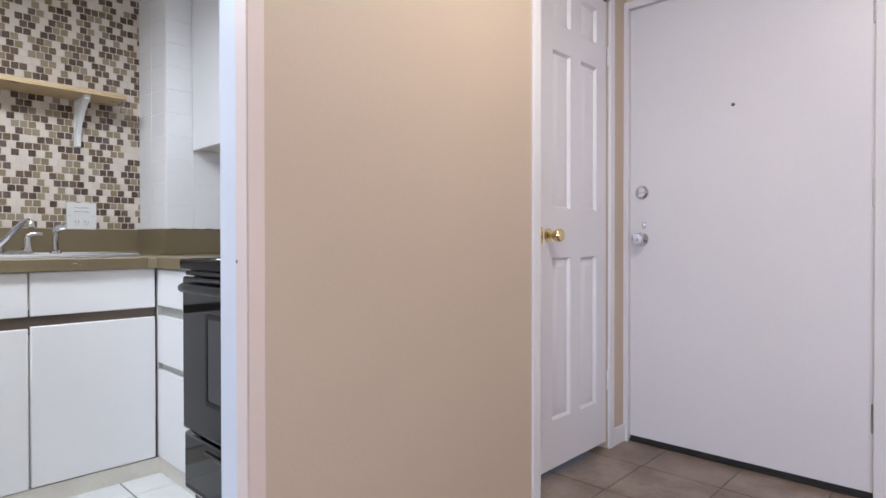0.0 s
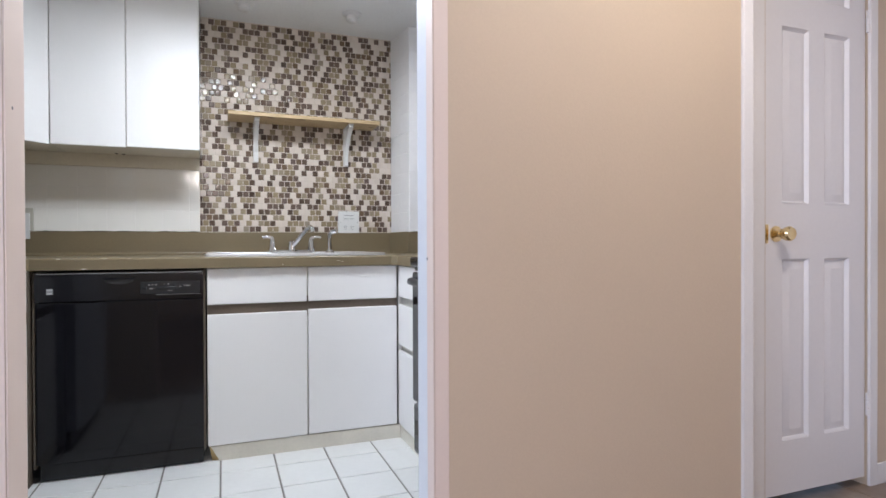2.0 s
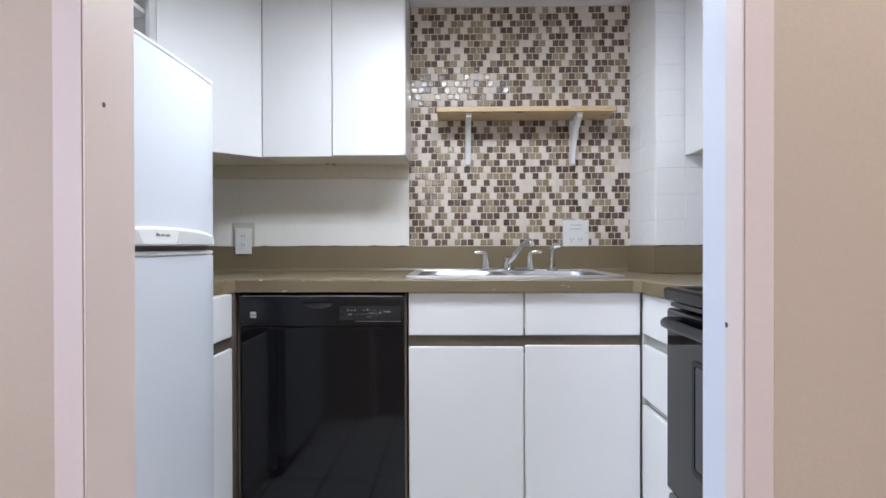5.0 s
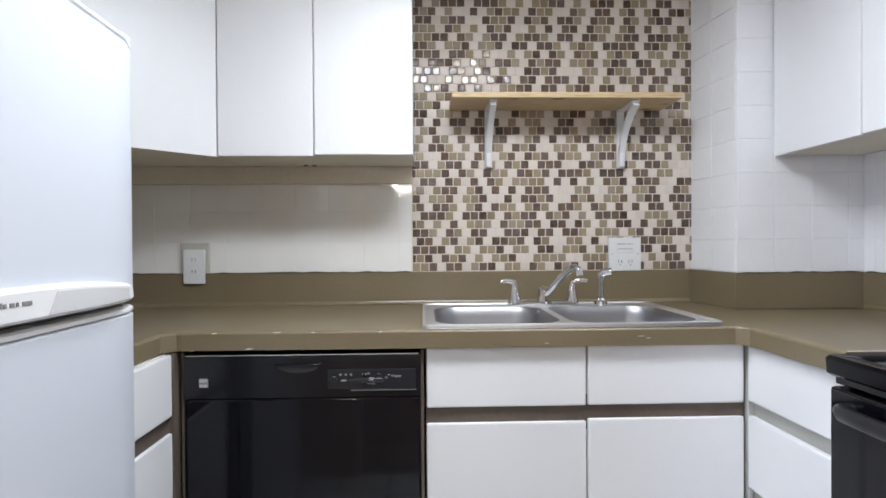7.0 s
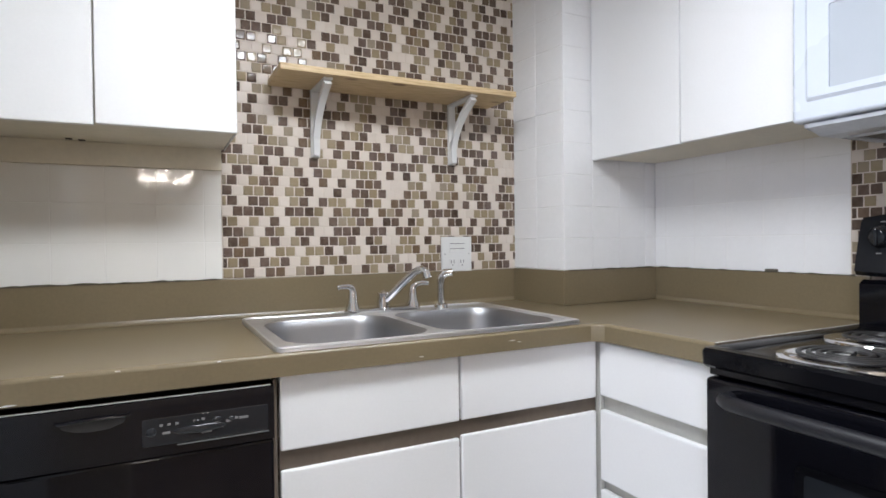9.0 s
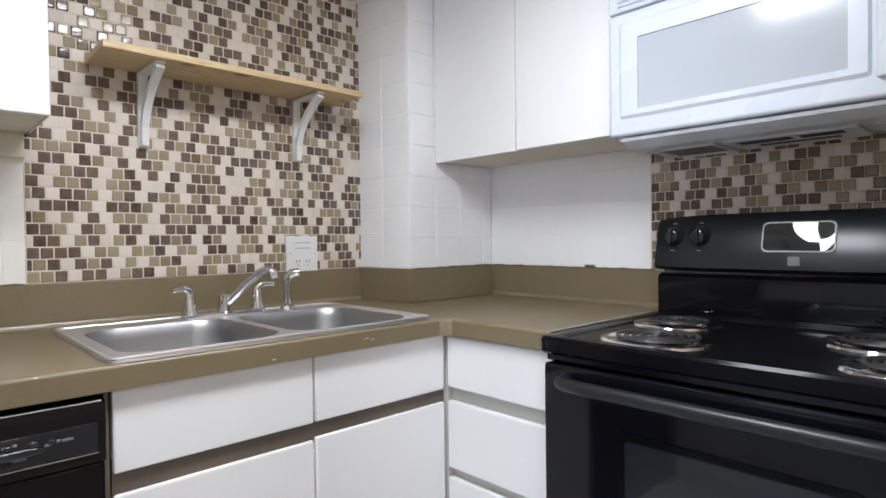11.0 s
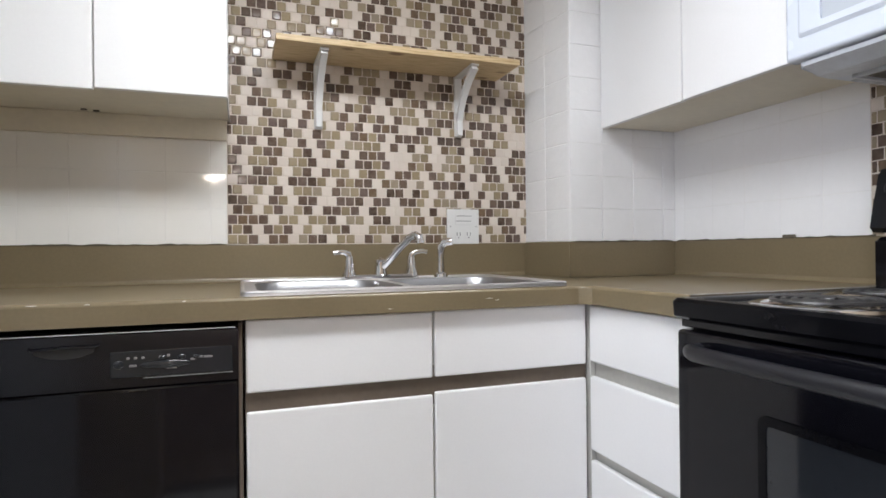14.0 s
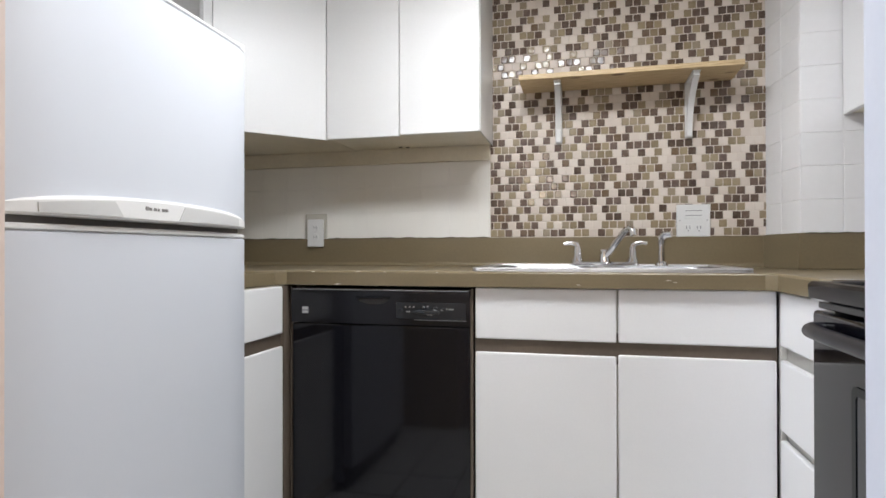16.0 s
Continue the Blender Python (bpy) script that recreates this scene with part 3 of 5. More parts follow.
# ---- countertop with a real cut-out for the sink ----
counter = thing("countertop", (0.1, -0.35, EDGE), "worn olive-brown laminate countertop with chipped edges", "countertop")
CF = -0.666
outline = [(LX, -0.001), (LX, -1.075), (-0.688, -1.075), (-0.688, -0.700), (-0.660, CF), (0.852, CF), (0.878, -0.692), (0.878, -1.040), (RX, -1.040), (RX, -0.2775), (1.090, -0.2775), (1.060, -0.001)]
hole = rounded(0.018, 0.800, -0.645, -0.130, 0.04)
bm = bmesh.new()
rings = []
for lp in (outline, hole):
    vs = [bm.verts.new((x, y, TOP)) for x, y in lp]
    rings.append([bm.edges.new((vs[i], vs[(i + 1) % len(vs)])) for i in range(len(vs))])
bmesh.ops.triangle_fill(bm, edges=rings[0] + rings[1], use_beauty=True)
nose = rings[0][2:7]
nose_keys = [tuple(sorted((tuple(round(c, 4) for c in e.verts[0].co), tuple(round(c, 4) for c in e.verts[1].co)))) for e in nose]
ext = bmesh.ops.extrude_face_region(bm, geom=bm.faces[:])
for v in [g for g in ext["geom"] if isinstance(g, bmesh.types.BMVert)]:
    v.co.z = EDGE
keep = [e for e in bm.edges if tuple(sorted((tuple(round(c, 4) for c in e.verts[0].co), tuple(round(c, 4) for c in e.verts[1].co)))) in nose_keys]
bmesh.ops.bevel(bm, geom=keep, offset=0.008, segments=3, profile=0.5, affect="EDGES")
part("worktop", bm, "counter", counter)
BS = 1.050
cove = [(0.0175, 0.0005), (0.034, 0.0005), (0.027, 0.0018), (0.0215, 0.006), (0.0188, 0.014), (0.0175, 0.016)]
bm = bmesh.new()
prism(bm, cove, lambda u, v, d: (LX + 0.03 + d, -u, TOP + v), 1.035 - LX - 0.03)
part("cove", bm, "counter", counter)
bm = bmesh.new()
prism(bm, cove, lambda u, v, d: (RX - u + 0.002, -1.036 + d, TOP + v), 0.748)
part("cove", bm, "counter", counter)
part("backsplash", boxed(LX + 0.018, 1.046, -0.018, 0.0, TOP + 0.001, BS, 0.003), "counter", counter)
bm = bmesh.new()
prism(bm, [(1.028, -0.0185), (1.046, -0.0185), (1.080, -0.267), (1.062, -0.285)], lambda u, v, d: (u, v, TOP + 0.001 + d), BS - TOP - 0.001)
slanted = part("backsplash", bm, "counter", counter)
slanted.data.shade_flat()
part("backsplash", boxed(1.0635, RX, -0.2855, -0.2665, TOP + 0.001, BS, 0.002), "counter", counter)
part("backsplash", boxed(RX - 0.016, RX, -1.036, -0.286, TOP + 0.001, BS, 0.003), "counter", counter)
part("backsplash", boxed(LX, LX + 0.0175, -1.07, 0.0, TOP + 0.001, BS, 0.003), "counter", counter)

bm = bmesh.new()
prism(bm, [(-0.6895, -0.82), (-0.6895, -1.072), (-0.735, -1.072), (-0.722, -0.95)], lambda u, v, d: (u, v, TOP + 0.0002 + d), 0.0006)
part("worn_patch", bm, "bare_wood", counter, "bare yellow wood where laminate is gone")


r = random.Random(12)
for cx, w, h, z in ((-0.560, 0.016, 0.003, TOP - 0.004), (-0.395, 0.028, 0.002, TOP - 0.003), (-0.300, 0.012, 0.003, TOP - 0.004), (-0.470, 0.024, 0.004, EDGE + 0.004), (-0.120, 0.010, 0.002, TOP - 0.004), (0.590, 0.022, 0.002, EDGE + 0.026), (0.610, 0.014, 0.002, EDGE + 0.021), (0.330, 0.012, 0.002, EDGE + 0.010)):
    ring = [(cx + w * 0.5 * math.cos(k * math.pi / 4) * (0.7 + 0.5 * r.random()), z + h * 0.5 * math.sin(k * math.pi / 4) * (0.6 + 0.6 * r.random()) + 0.1 * h * math.cos(k)) for k in range(8)]
    bm = bmesh.new()
    lift = 0.0006 + max(0.0, z - TOP + 0.008) * -0.22
    prism(bm, ring, lambda u, v, d, lift=lift: (u, CF - lift - d, v), 0.0012)
    part("chip", bm, "bare_edge", counter, "pale chip in laminate edge")


def caulk(a0, a1, place, seed):
    """A ragged dark line of old caulk along the top of a backsplash."""
    r = random.Random(seed)
    n = max(6, int((a1 - a0) / 0.02))
    lo = [(a0 + (a1 - a0) * k / n, BS - 0.0005 - r.random() * 0.0015) for k in range(n + 1)]
    hi = [(a0 + (a1 - a0) * k / n, BS + 0.001 + r.random() ** 3 * 0.004) for k in range(n + 1)]
    bm = bmesh.new()
    prism(bm, lo + hi[::-1], place, 0.0015)
    part("caulk", bm, "caulk", counter, "ragged dark caulk line")


caulk(-0.80, -0.05, lambda u, v, d: (u, -0.0185 - d, v), 3)
caulk(-1.25, -0.93, lambda u, v, d: (u, -0.0185 - d, v), 4)
caulk(1.085, 1.50, lambda u, v, d: (u, -0.286 - d, v), 5)
caulk(0.30, 1.00, lambda u, v, d: (RX - 0.0165 - d, -u, v), 6)
part("caulk", boxed(RX - 0.020, RX - 0.010, -0.775, -0.735, BS - 0.001, BS + 0.010, 0.003), "caulk", counter)
part("raw_edge", boxed(0.885, RX - 0.03, -1.0402, -1.0375, TOP - 0.001, TOP + 0.0012), "bare_edge", counter, "pale raw laminate edge beside stove")
# ---- sink ----
sink = thing("sink", (0.43, -0.37, TOP), "double-bowl stainless steel drop-in kitchen sink", "sink")
SX0, SX1, SY0, SY1 = -0.008, 0.830, -0.662, -0.104
bowls = ((0.030, 0.392, -0.636, -0.212), (0.418, 0.788, -0.636, -0.212))
bm = bmesh.new()
edges = []
zr = TOP + 0.009
loops = [rounded(SX0 + 0.006, SX1 - 0.006, SY0 + 0.006, SY1 - 0.006, 0.022)] + [rounded(*b, 0.085, 8) for b in bowls]
for lp in loops:
    vs = [bm.verts.new((x, y, zr)) for x, y in lp]
    edges += [bm.edges.new((vs[i], vs[(i + 1) % len(vs)])) for i in range(len(vs))]
bmesh.ops.triangle_fill(bm, edges=edges, use_beauty=True)
loft(bm, [[(x, y, zr) for x, y in loops[0]], [(x, y, zr - 0.003) for x, y in rounded(SX0 + 0.001, SX1 - 0.001, SY0 + 0.001, SY1 - 0.001, 0.025)],
          [(x, y, TOP + 0.0005) for x, y in rounded(SX0, SX1, SY0, SY1, 0.026)]])
bmesh.ops.remove_doubles(bm, verts=bm.verts[:], dist=0.0002)
rim = part("rim", bm, "rim_steel_lit", sink, "steel rim in a lighter, lit tone")
bead_loop = rounded(SX0 + 0.005, SX1 - 0.005, SY0 + 0.005, SY1 - 0.005, 0.023)
bm = bmesh.new()
lps = []
for dx, dz in ((0.004, 0.0), (0.003, 0.0035), (0.0, 0.005), (-0.004, 0.0035), (-0.006, 0.0)):
    lps.append([(x + dx * (1 if x > 0.41 else -1), y + dx * (1 if y > -0.38 else -1), zr + dz - 0.001) for x, y in bead_loop])
loft(bm, lps)
part("bead", bm, "bead_steel_glint", rim, "raised steel edge with its highlight in the colour")
for x0, x1, y0, y1 in bowls:
    bm = bmesh.new()
    lps = []
    for inset, z, r in ((0, zr, 0.085), (0.004, zr - 0.006, 0.084), (0.010, zr - 0.030, 0.080), (0.018, zr - 0.130, 0.075), (0.030, zr - 0.155, 0.070), (0.060, zr - 0.165, 0.05), (0.13, zr - 0.168, 0.03)):
        lps.append([(x, y, z) for x, y in rounded(x0 + inset, x1 - inset, y0 + inset, y1 - inset, r, 8)])
    loft(bm, lps, False, True)
    bowl = part("bowl", bm, "steel", sink, "brushed steel bowl in a darker, shaded tone")
    part("drain", lathe(bmesh.new(), ((x0 + x1) / 2, (y0 + y1) / 2, zr - 0.1675), "z", [(0.045, 0), (0.043, 0.003), (0.03, 0.001), (0, 0.0)], 24), "chrome", bowl)

# ---- faucet ----
FYY = -0.160
faucet = thing("faucet", (0.52, FYY, zr), "chrome two-handle kitchen faucet with low spout", "faucet")
bm = bmesh.new()
lp = rounded(0.298, 0.556, FYY - 0.026, FYY + 0.026, 0.025)
loft(bm, [[(x, y, zr + 0.0005) for x, y in lp], [(x, y, zr + 0.008) for x, y in lp], [(0.427 + (x - 0.427) * 0.96, FYY + (y - FYY) * 0.8, zr + 0.014) for x, y in lp]], False, True)
part("deck_plate", bm, "chrome", faucet)
for hx, d in ((0.324, -1), (0.531, 1)):
    bm = lathe(bmesh.new(), (hx, FYY, zr + 0.010), "z", [(0.024, 0), (0.022, 0.010), (0.016, 0.024), (0.014, 0.050), (0.012, 0.062), (0, 0.066)], 20)
    s = -1
    tube(bm, [(hx, FYY, zr + 0.066), (hx + s * 0.004, FYY - 0.002, zr + 0.082), (hx + s * 0.018, FYY - 0.004, zr + 0.088), (hx + s * 0.036, FYY - 0.006, zr + 0.088), (hx + s * 0.052, FYY - 0.008, zr + 0.084)] if d < 0 else
         [(hx, FYY, zr + 0.066), (hx + 0.003, FYY - 0.002, zr + 0.078), (hx + 0.014, FYY - 0.004, zr + 0.086), (hx + 0.034, FYY - 0.006, zr + 0.089), (hx + 0.054, FYY - 0.008, zr + 0.086)], [0.012, 0.011, 0.009, 0.008, 0.007], 12, 0.8)
    part("handle", bm, "chrome", faucet, "curved chrome lever handle")
bm = lathe(bmesh.new(), (0.427, FYY, zr + 0.010), "z", [(0.022, 0), (0.020, 0.02), (0.018, 0.040), (0.019, 0.050), (0, 0.060)], 20)
tube(bm, [(0.432, FYY - 0.004, zr + 0.034), (0.448, FYY - 0.026, zr + 0.058), (0.474, FYY - 0.062, zr + 0.098), (0.498, FYY - 0.098, zr + 0.132), (0.512, FYY - 0.118, zr + 0.140), (0.520, FYY - 0.130, zr + 0.132), (0.523, FYY - 0.134, zr + 0.112)],
     [0.013, 0.013, 0.0125, 0.012, 0.012, 0.0125, 0.013], 14)
part("spout", bm, "chrome", faucet, "angled chrome spout")
spray = thing("sink_sprayer", (0.636, FYY, zr), "chrome side sprayer standing on sink deck", "faucet sprayer")
bm = lathe(bmesh.new(), (0.636, FYY, zr + 0.0005), "z", [(0.024, 0), (0.022, 0.010), (0.013, 0.016), (0.012, 0.075), (0.014, 0.09)], 20)
part("stem", bm, "chrome", spray)
bm = tube(bmesh.new(), [(0.636, FYY, zr + 0.085), (0.637, FYY - 0.002, zr + 0.105), (0.648, FYY - 0.010, zr + 0.118), (0.670, FYY - 0.022, zr + 0.120)], [0.014, 0.015, 0.015, 0.013], 14)
part("spray_head", bm, "chrome", spray)

# ---- dishwasher ----
dw = thing("dishwasher", (-0.335, -0.35, 0.0), "glossy black built-in dishwasher under the counter", "dishwasher")
part("body", boxed(-0.640, -0.012, FACE + 0.03, -0.05, 0.02, 0.862), "black_matt", dw)
part("door", boxed(-0.645, -0.012, FACE - 0.008, FACE + 0.028, 0.075, 0.742, 0.006), "black_gloss", dw, "glossy black door panel")
# control panel; the scooped finger pocket's shade is a flat matt black inlay
bm = bmesh.new()
N = 24
panel_loops = []
for k in range(N + 1):
    x = -0.645 + 0.633 * k / N
    panel_loops.append([(x, FACE - 0.004, 0.862), (x, FACE - 0.014, 0.856), (x, FACE - 0.016, 0.840), (x, FACE - 0.012, 0.745), (x, FACE + 0.026, 0.745), (x, FACE + 0.026, 0.862)])
loft(bm, panel_loops, True, True)
ctrl = part("control_panel", bm, "black_satin", dw, "black control panel")
bm = bmesh.new()
prism(bm, [(-0.398, 0.834), (-0.285, 0.834), (-0.292, 0.822), (-0.315, 0.814), (-0.342, 0.812), (-0.368, 0.814), (-0.391, 0.822)], lambda u, v, d: (u, FACE - 0.0172 + d, v), 0.004)
part("handle_pocket", bm, "black_matt", ctrl, "matt black inlay for the finger pocket's shade")
bm = tube(bmesh.new(), [(-0.402, FACE - 0.0155, 0.836), (-0.396, FACE - 0.018, 0.833), (-0.342, FACE - 0.019, 0.836), (-0.288, FACE - 0.018, 0.835), (-0.280, FACE - 0.0155, 0.838)], 0.0035, 8)
part("handle_lip", bm, "black_gloss", ctrl)
# Reflection along the panel's top, drawn as a pale grey strip
part("top_edge", boxed(-0.640, -0.018, FACE - 0.0150, FACE - 0.006, 0.8592, 0.8608), "shade_glint_grey", ctrl, "thin grey strip for the glint along the top edge")
badge = part("badge", boxed(-0.604, -0.580, FACE - 0.0165, FACE - 0.012, 0.776, 0.800, 0.001), "badge", ctrl, "small square badge")
for z in (0.781, 0.794):
    part("bar", boxed(-0.602, -0.582, FACE - 0.0172, FACE - 0.016, z - 0.0035, z + 0.0035, 0.0003), "mark_pale", badge)
part("display", boxed(-0.262, -0.024, FACE - 0.0158, FACE - 0.010, 0.766, 0.822, 0.003), "window_black", ctrl, "glossy black button field")
for x, z, w in ((-0.228, 0.806, 0.006), (-0.214, 0.806, 0.006), (-0.200, 0.806, 0.006), (-0.219, 0.790, 0.014), (-0.166, 0.806, 0.008), (-0.152, 0.808, 0.006), (-0.160, 0.793, 0.010), (-0.138, 0.790, 0.008), (-0.126, 0.803, 0.006), (-0.118, 0.788, 0.008), (-0.104, 0.797, 0.010), (-0.088, 0.801, 0.006), (-0.074, 0.800, 0.018), (-0.146, 0.782, 0.020)):
    part("button", boxed(x - w / 2, x + w / 2, FACE - 0.0166, FACE - 0.014, z - 0.0024, z + 0.0024, 0.0008), "mark_dim", ctrl, "small grey button marking")
def bulge(cx, cz, rx, rz, ry, seed):
    """A raised glossy blister, a little wavy."""
    bm = bmesh.new()
    bmesh.ops.create_uvsphere(bm, u_segments=28, v_segments=14, radius=1.0)
    for v in bm.verts:
        k = 1 + 0.10 * math.sin(5.0 * v.co.x + seed) + 0.06 * math.sin(9.0 * v.co.z + 2 * seed)
        v.co = Vector((cx + rx * v.co.x, FACE - 0.0150 + ry * k * v.co.y, cz + rz * v.co.z * (0.9 + 0.1 * k)))
    return bm


for k, (cx, cz, rx, rz, ry) in enumerate(((-0.246, 0.794, 0.010, 0.009, 0.005), (-0.158, 0.790, 0.050, 0.009, 0.006), (-0.162, 0.804, 0.008, 0.005, 0.004), (-0.126, 0.803, 0.009, 0.006, 0.004), (-0.098, 0.801, 0.007, 0.005, 0.004))):
    part("raised_button", bulge(cx, cz, rx, rz, ry, k), "window_black", ctrl, "glossy raised button cover")
part("display_edge", boxed(-0.200, -0.024, FACE - 0.0166, FACE - 0.014, 0.7625, 0.7640, 0.0004), "mark_dim", ctrl)
part("toe_panel", boxed(-0.635, -0.015, FACE + 0.008, FACE + 0.028, 0.004, 0.072, 0.003), "black_satin", dw)
for x in (-0.652, -0.008):
    part("side_trim", boxed(x - 0.004, x + 0.004, FACE - 0.002, FACE + 0.028, 0.06, 0.868, 0.001), "brown_rail", dw, "brown edge trim strip")

# ---- upper cabinets ----
UZ0, UZ1 = 1.448, 2.224
UF = -0.335
cab = thing("upper_cabinet", (-0.35, -0.16, UZ0), "white two-door wall cabinet above dishwasher", "cabinet", "wall cabinets")
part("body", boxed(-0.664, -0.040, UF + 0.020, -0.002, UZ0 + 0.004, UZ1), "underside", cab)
part("door", boxed(-0.664, -0.3575, UF, UF + 0.019, UZ0 - 0.004, UZ1 - 0.002, 0.003), "cabinet", cab)
part("door", boxed(-0.354, -0.036, UF, UF + 0.019, UZ0, UZ1 - 0.002, 0.003), "cabinet", cab)
part("side_panel", boxed(-0.0395, -0.034, UF + 0.020, -0.006, UZ0 + 0.002, UZ1, 0.001), "cabinet_gloss", cab, "glossy white laminate end panel")
part("light_rail", boxed(-0.66, -0.046, -0.030, -0.004, 1.386, UZ0 + 0.003), "cleat", cab, "cream wall cleat under cabinet")

for x, y in ((-0.437, -0.062), (-0.408, -0.050)):
    part("screw", boxed(x - 0.008, x + 0.008, y - 0.004, y + 0.004, UZ0 + 0.001, UZ0 + 0.0045, 0.001), "dark_gap", cab, "small dark screw slot")

cab = thing("corner_cabinet", (-1.0, -0.3, UZ0), "white diagonal corner wall cabinet with one door", "cabinet", "wall cabinets")
bm = bmesh.new()
prism(bm, [(-0.668, -0.004), (-0.668, -0.318), (-0.960, -0.625), (LX + 0.002, -0.625), (LX + 0.002, -0.004)], lambda u, v, d: (u, v, UZ0 + 0.004 + d), UZ1 - UZ0 - 0.004)
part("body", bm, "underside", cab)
bm = bmesh.new()
prism(bm, [(-0.667, -0.337), (-0.968, -0.646), (-0.981, -0.634), (-0.668, -0.320)], lambda u, v, d: (u, v, UZ0 - 0.006 + d), UZ1 - UZ0 + 0.002)
diagonal = part("door", bm, "cabinet", cab)
diagonal.data.shade_flat()
part("cleat", boxed(LX + 0.04, -0.6602, -0.030, -0.004, 1.386, UZ0 + 0.003), "cleat", cab)

cab = thing("open_cabinet", (-1.13, -1.3, 1.66), "open white shelf cabinet above refrigerator", "cabinet", "wall cabinets")
part("back_panel", boxed(LX + 0.002, LX + 0.014, -1.98, -0.628, 1.66, UZ1), "cabinet", cab)
part("side_panel", boxed(LX + 0.015, -0.985, -0.660, -0.628, 1.66, UZ1, 0.002), "cabinet", cab)
part("side_panel", boxed(LX + 0.015, -0.985, -1.98, -1.962, 1.66, UZ1, 0.002), "cabinet", cab)
part("bottom", boxed(LX + 0.015, -0.985, -1.961, -0.661, 1.66, 1.678, 0.002), "cabinet", cab)
part("shelf", boxed(LX + 0.015, -0.990, -1.961, -0.661, 1.93, 1.948, 0.002), "cabinet", cab)
part("stile", boxed(-0.985, -0.967, -0.700, -0.650, 1.66, UZ1, 0.002), "cabinet", cab)
part("stile", boxed(-0.985, -0.967, -1.335, -1.290, 1.66, UZ1, 0.002), "cabinet", cab)

RF = 1.200
cab = thing("upper_cabinet", (1.36, -0.65, UZ0), "white two-door wall cabinet beside microwave", "cabinet", "wall cabinets")
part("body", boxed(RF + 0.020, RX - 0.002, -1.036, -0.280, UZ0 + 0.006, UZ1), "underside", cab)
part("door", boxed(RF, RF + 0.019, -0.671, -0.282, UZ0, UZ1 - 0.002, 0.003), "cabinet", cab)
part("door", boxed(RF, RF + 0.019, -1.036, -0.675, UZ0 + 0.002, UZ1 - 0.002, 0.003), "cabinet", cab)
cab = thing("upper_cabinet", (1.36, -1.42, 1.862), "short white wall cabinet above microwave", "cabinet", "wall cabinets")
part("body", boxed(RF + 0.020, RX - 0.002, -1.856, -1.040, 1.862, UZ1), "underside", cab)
for y0, y1 in ((-1.856, -1.424), (-1.420, -1.040)):
    part("door", boxed(RF, RF + 0.019, y0, y1, 1.864, UZ1 - 0.002, 0.003), "cabinet", cab)

# ---- wall shelf ----
shelf = thing("wall_shelf", (0.51, -0.11, 1.665), "raw pine wall shelf board on white brackets", "shelf")
part("board", boxed(0.100, 0.918, -0.212, -0.0102, 1.666, 1.686, 0.002), "pine", shelf)
for bx in (0.248, 0.759):
    bm = boxed(bx - 0.014, bx + 0.014, -0.024, -0.0100, 1.443, 1.665, 0.002)
    box(bm, bx - 0.014, bx + 0.014, -0.190, -0.024, 1.657, 1.665, 0.002)
    pts = []
    for k in range(9):
        u = k / 8
        pts.append(((1 - u) ** 2 * -0.190 + 2 * u * (1 - u) * -0.068 + u * u * -0.040, (1 - u) ** 2 * 1.645 + 2 * u * (1 - u) * 1.590 + u * u * 1.500))
    out = pts + [(y + 0.016, z + 0.016 * (1 - k / 8)) for k, (y, z) in reversed(list(enumerate(pts)))]
    prism(bm, out, lambda u, v, d, bx=bx: (bx - 0.011 + d, u, v), 0.022)
    box(bm, bx - 0.011, bx + 0.011, -0.040, -0.022, 1.446, 1.53, 0.003)
    br = part("bracket", bm, "plastic_white", shelf, "white painted curved metal bracket")
    part("screw", lathe(bmesh.new(), (bx, -0.0405, 1.512), "-y", [(0.004, -0.002), (0.004, 0.0015), (0, 0.002)], 10), "ink", br)

# ---- outlets ----
out = thing("wall_outlet", (0.775, -0.01, 1.11), "white two-gang outlet and switch plate on mosaic", "outlet")
part("plate", boxed(0.712, 0.838, -0.020, -0.0098, 1.047, 1.176, 0.003), "plastic_white", out)
sw = part("switch", boxed(0.742, 0.808, -0.024, -0.0205, 1.118, 1.156, 0.002), "plastic_white", out)
part("switch_line", boxed(0.745, 0.805, -0.0246, -0.0241, 1.150, 1.152), "ink", sw)
part("switch_line", boxed(0.745, 0.805, -0.0246, -0.0241, 1.131, 1.133), "ink", sw)
for x in (0.755, 0.795):
    so = part("socket", boxed(x - 0.014, x + 0.014, -0.0225, -0.0205, 1.066, 1.096, 0.001), "plastic_white", out)
    for dx in (-0.006, 0.006):
        part("slot", boxed(x + dx - 0.0012, x + dx + 0.0012, -0.0231, -0.0226, 1.078, 1.090), "ink", so)
    part("slot", boxed(x - 0.002, x + 0.002, -0.0231, -0.0226, 1.069, 1.073), "ink", so)
for x in (0.724, 0.826):
    part("screw", lathe(bmesh.new(), (x, -0.0202, 1.112), "-y", [(0.003, -0.001), (0.003, 0.0006), (0, 0.001)], 10), "mark_pale", out)
out = thing("wall_outlet", (-0.865, -0.02, 1.08), "white duplex outlet set proud over backsplash", "outlet")
part("backplate", boxed(-0.918, -0.812, -0.020, -0.010, 1.052, 1.166, 0.002), "adapter", out, "greyish box extender")
part("plate", boxed(-0.904, -0.824, -0.0305, -0.0205, 1.012, 1.140, 0.003), "plastic_white", out)
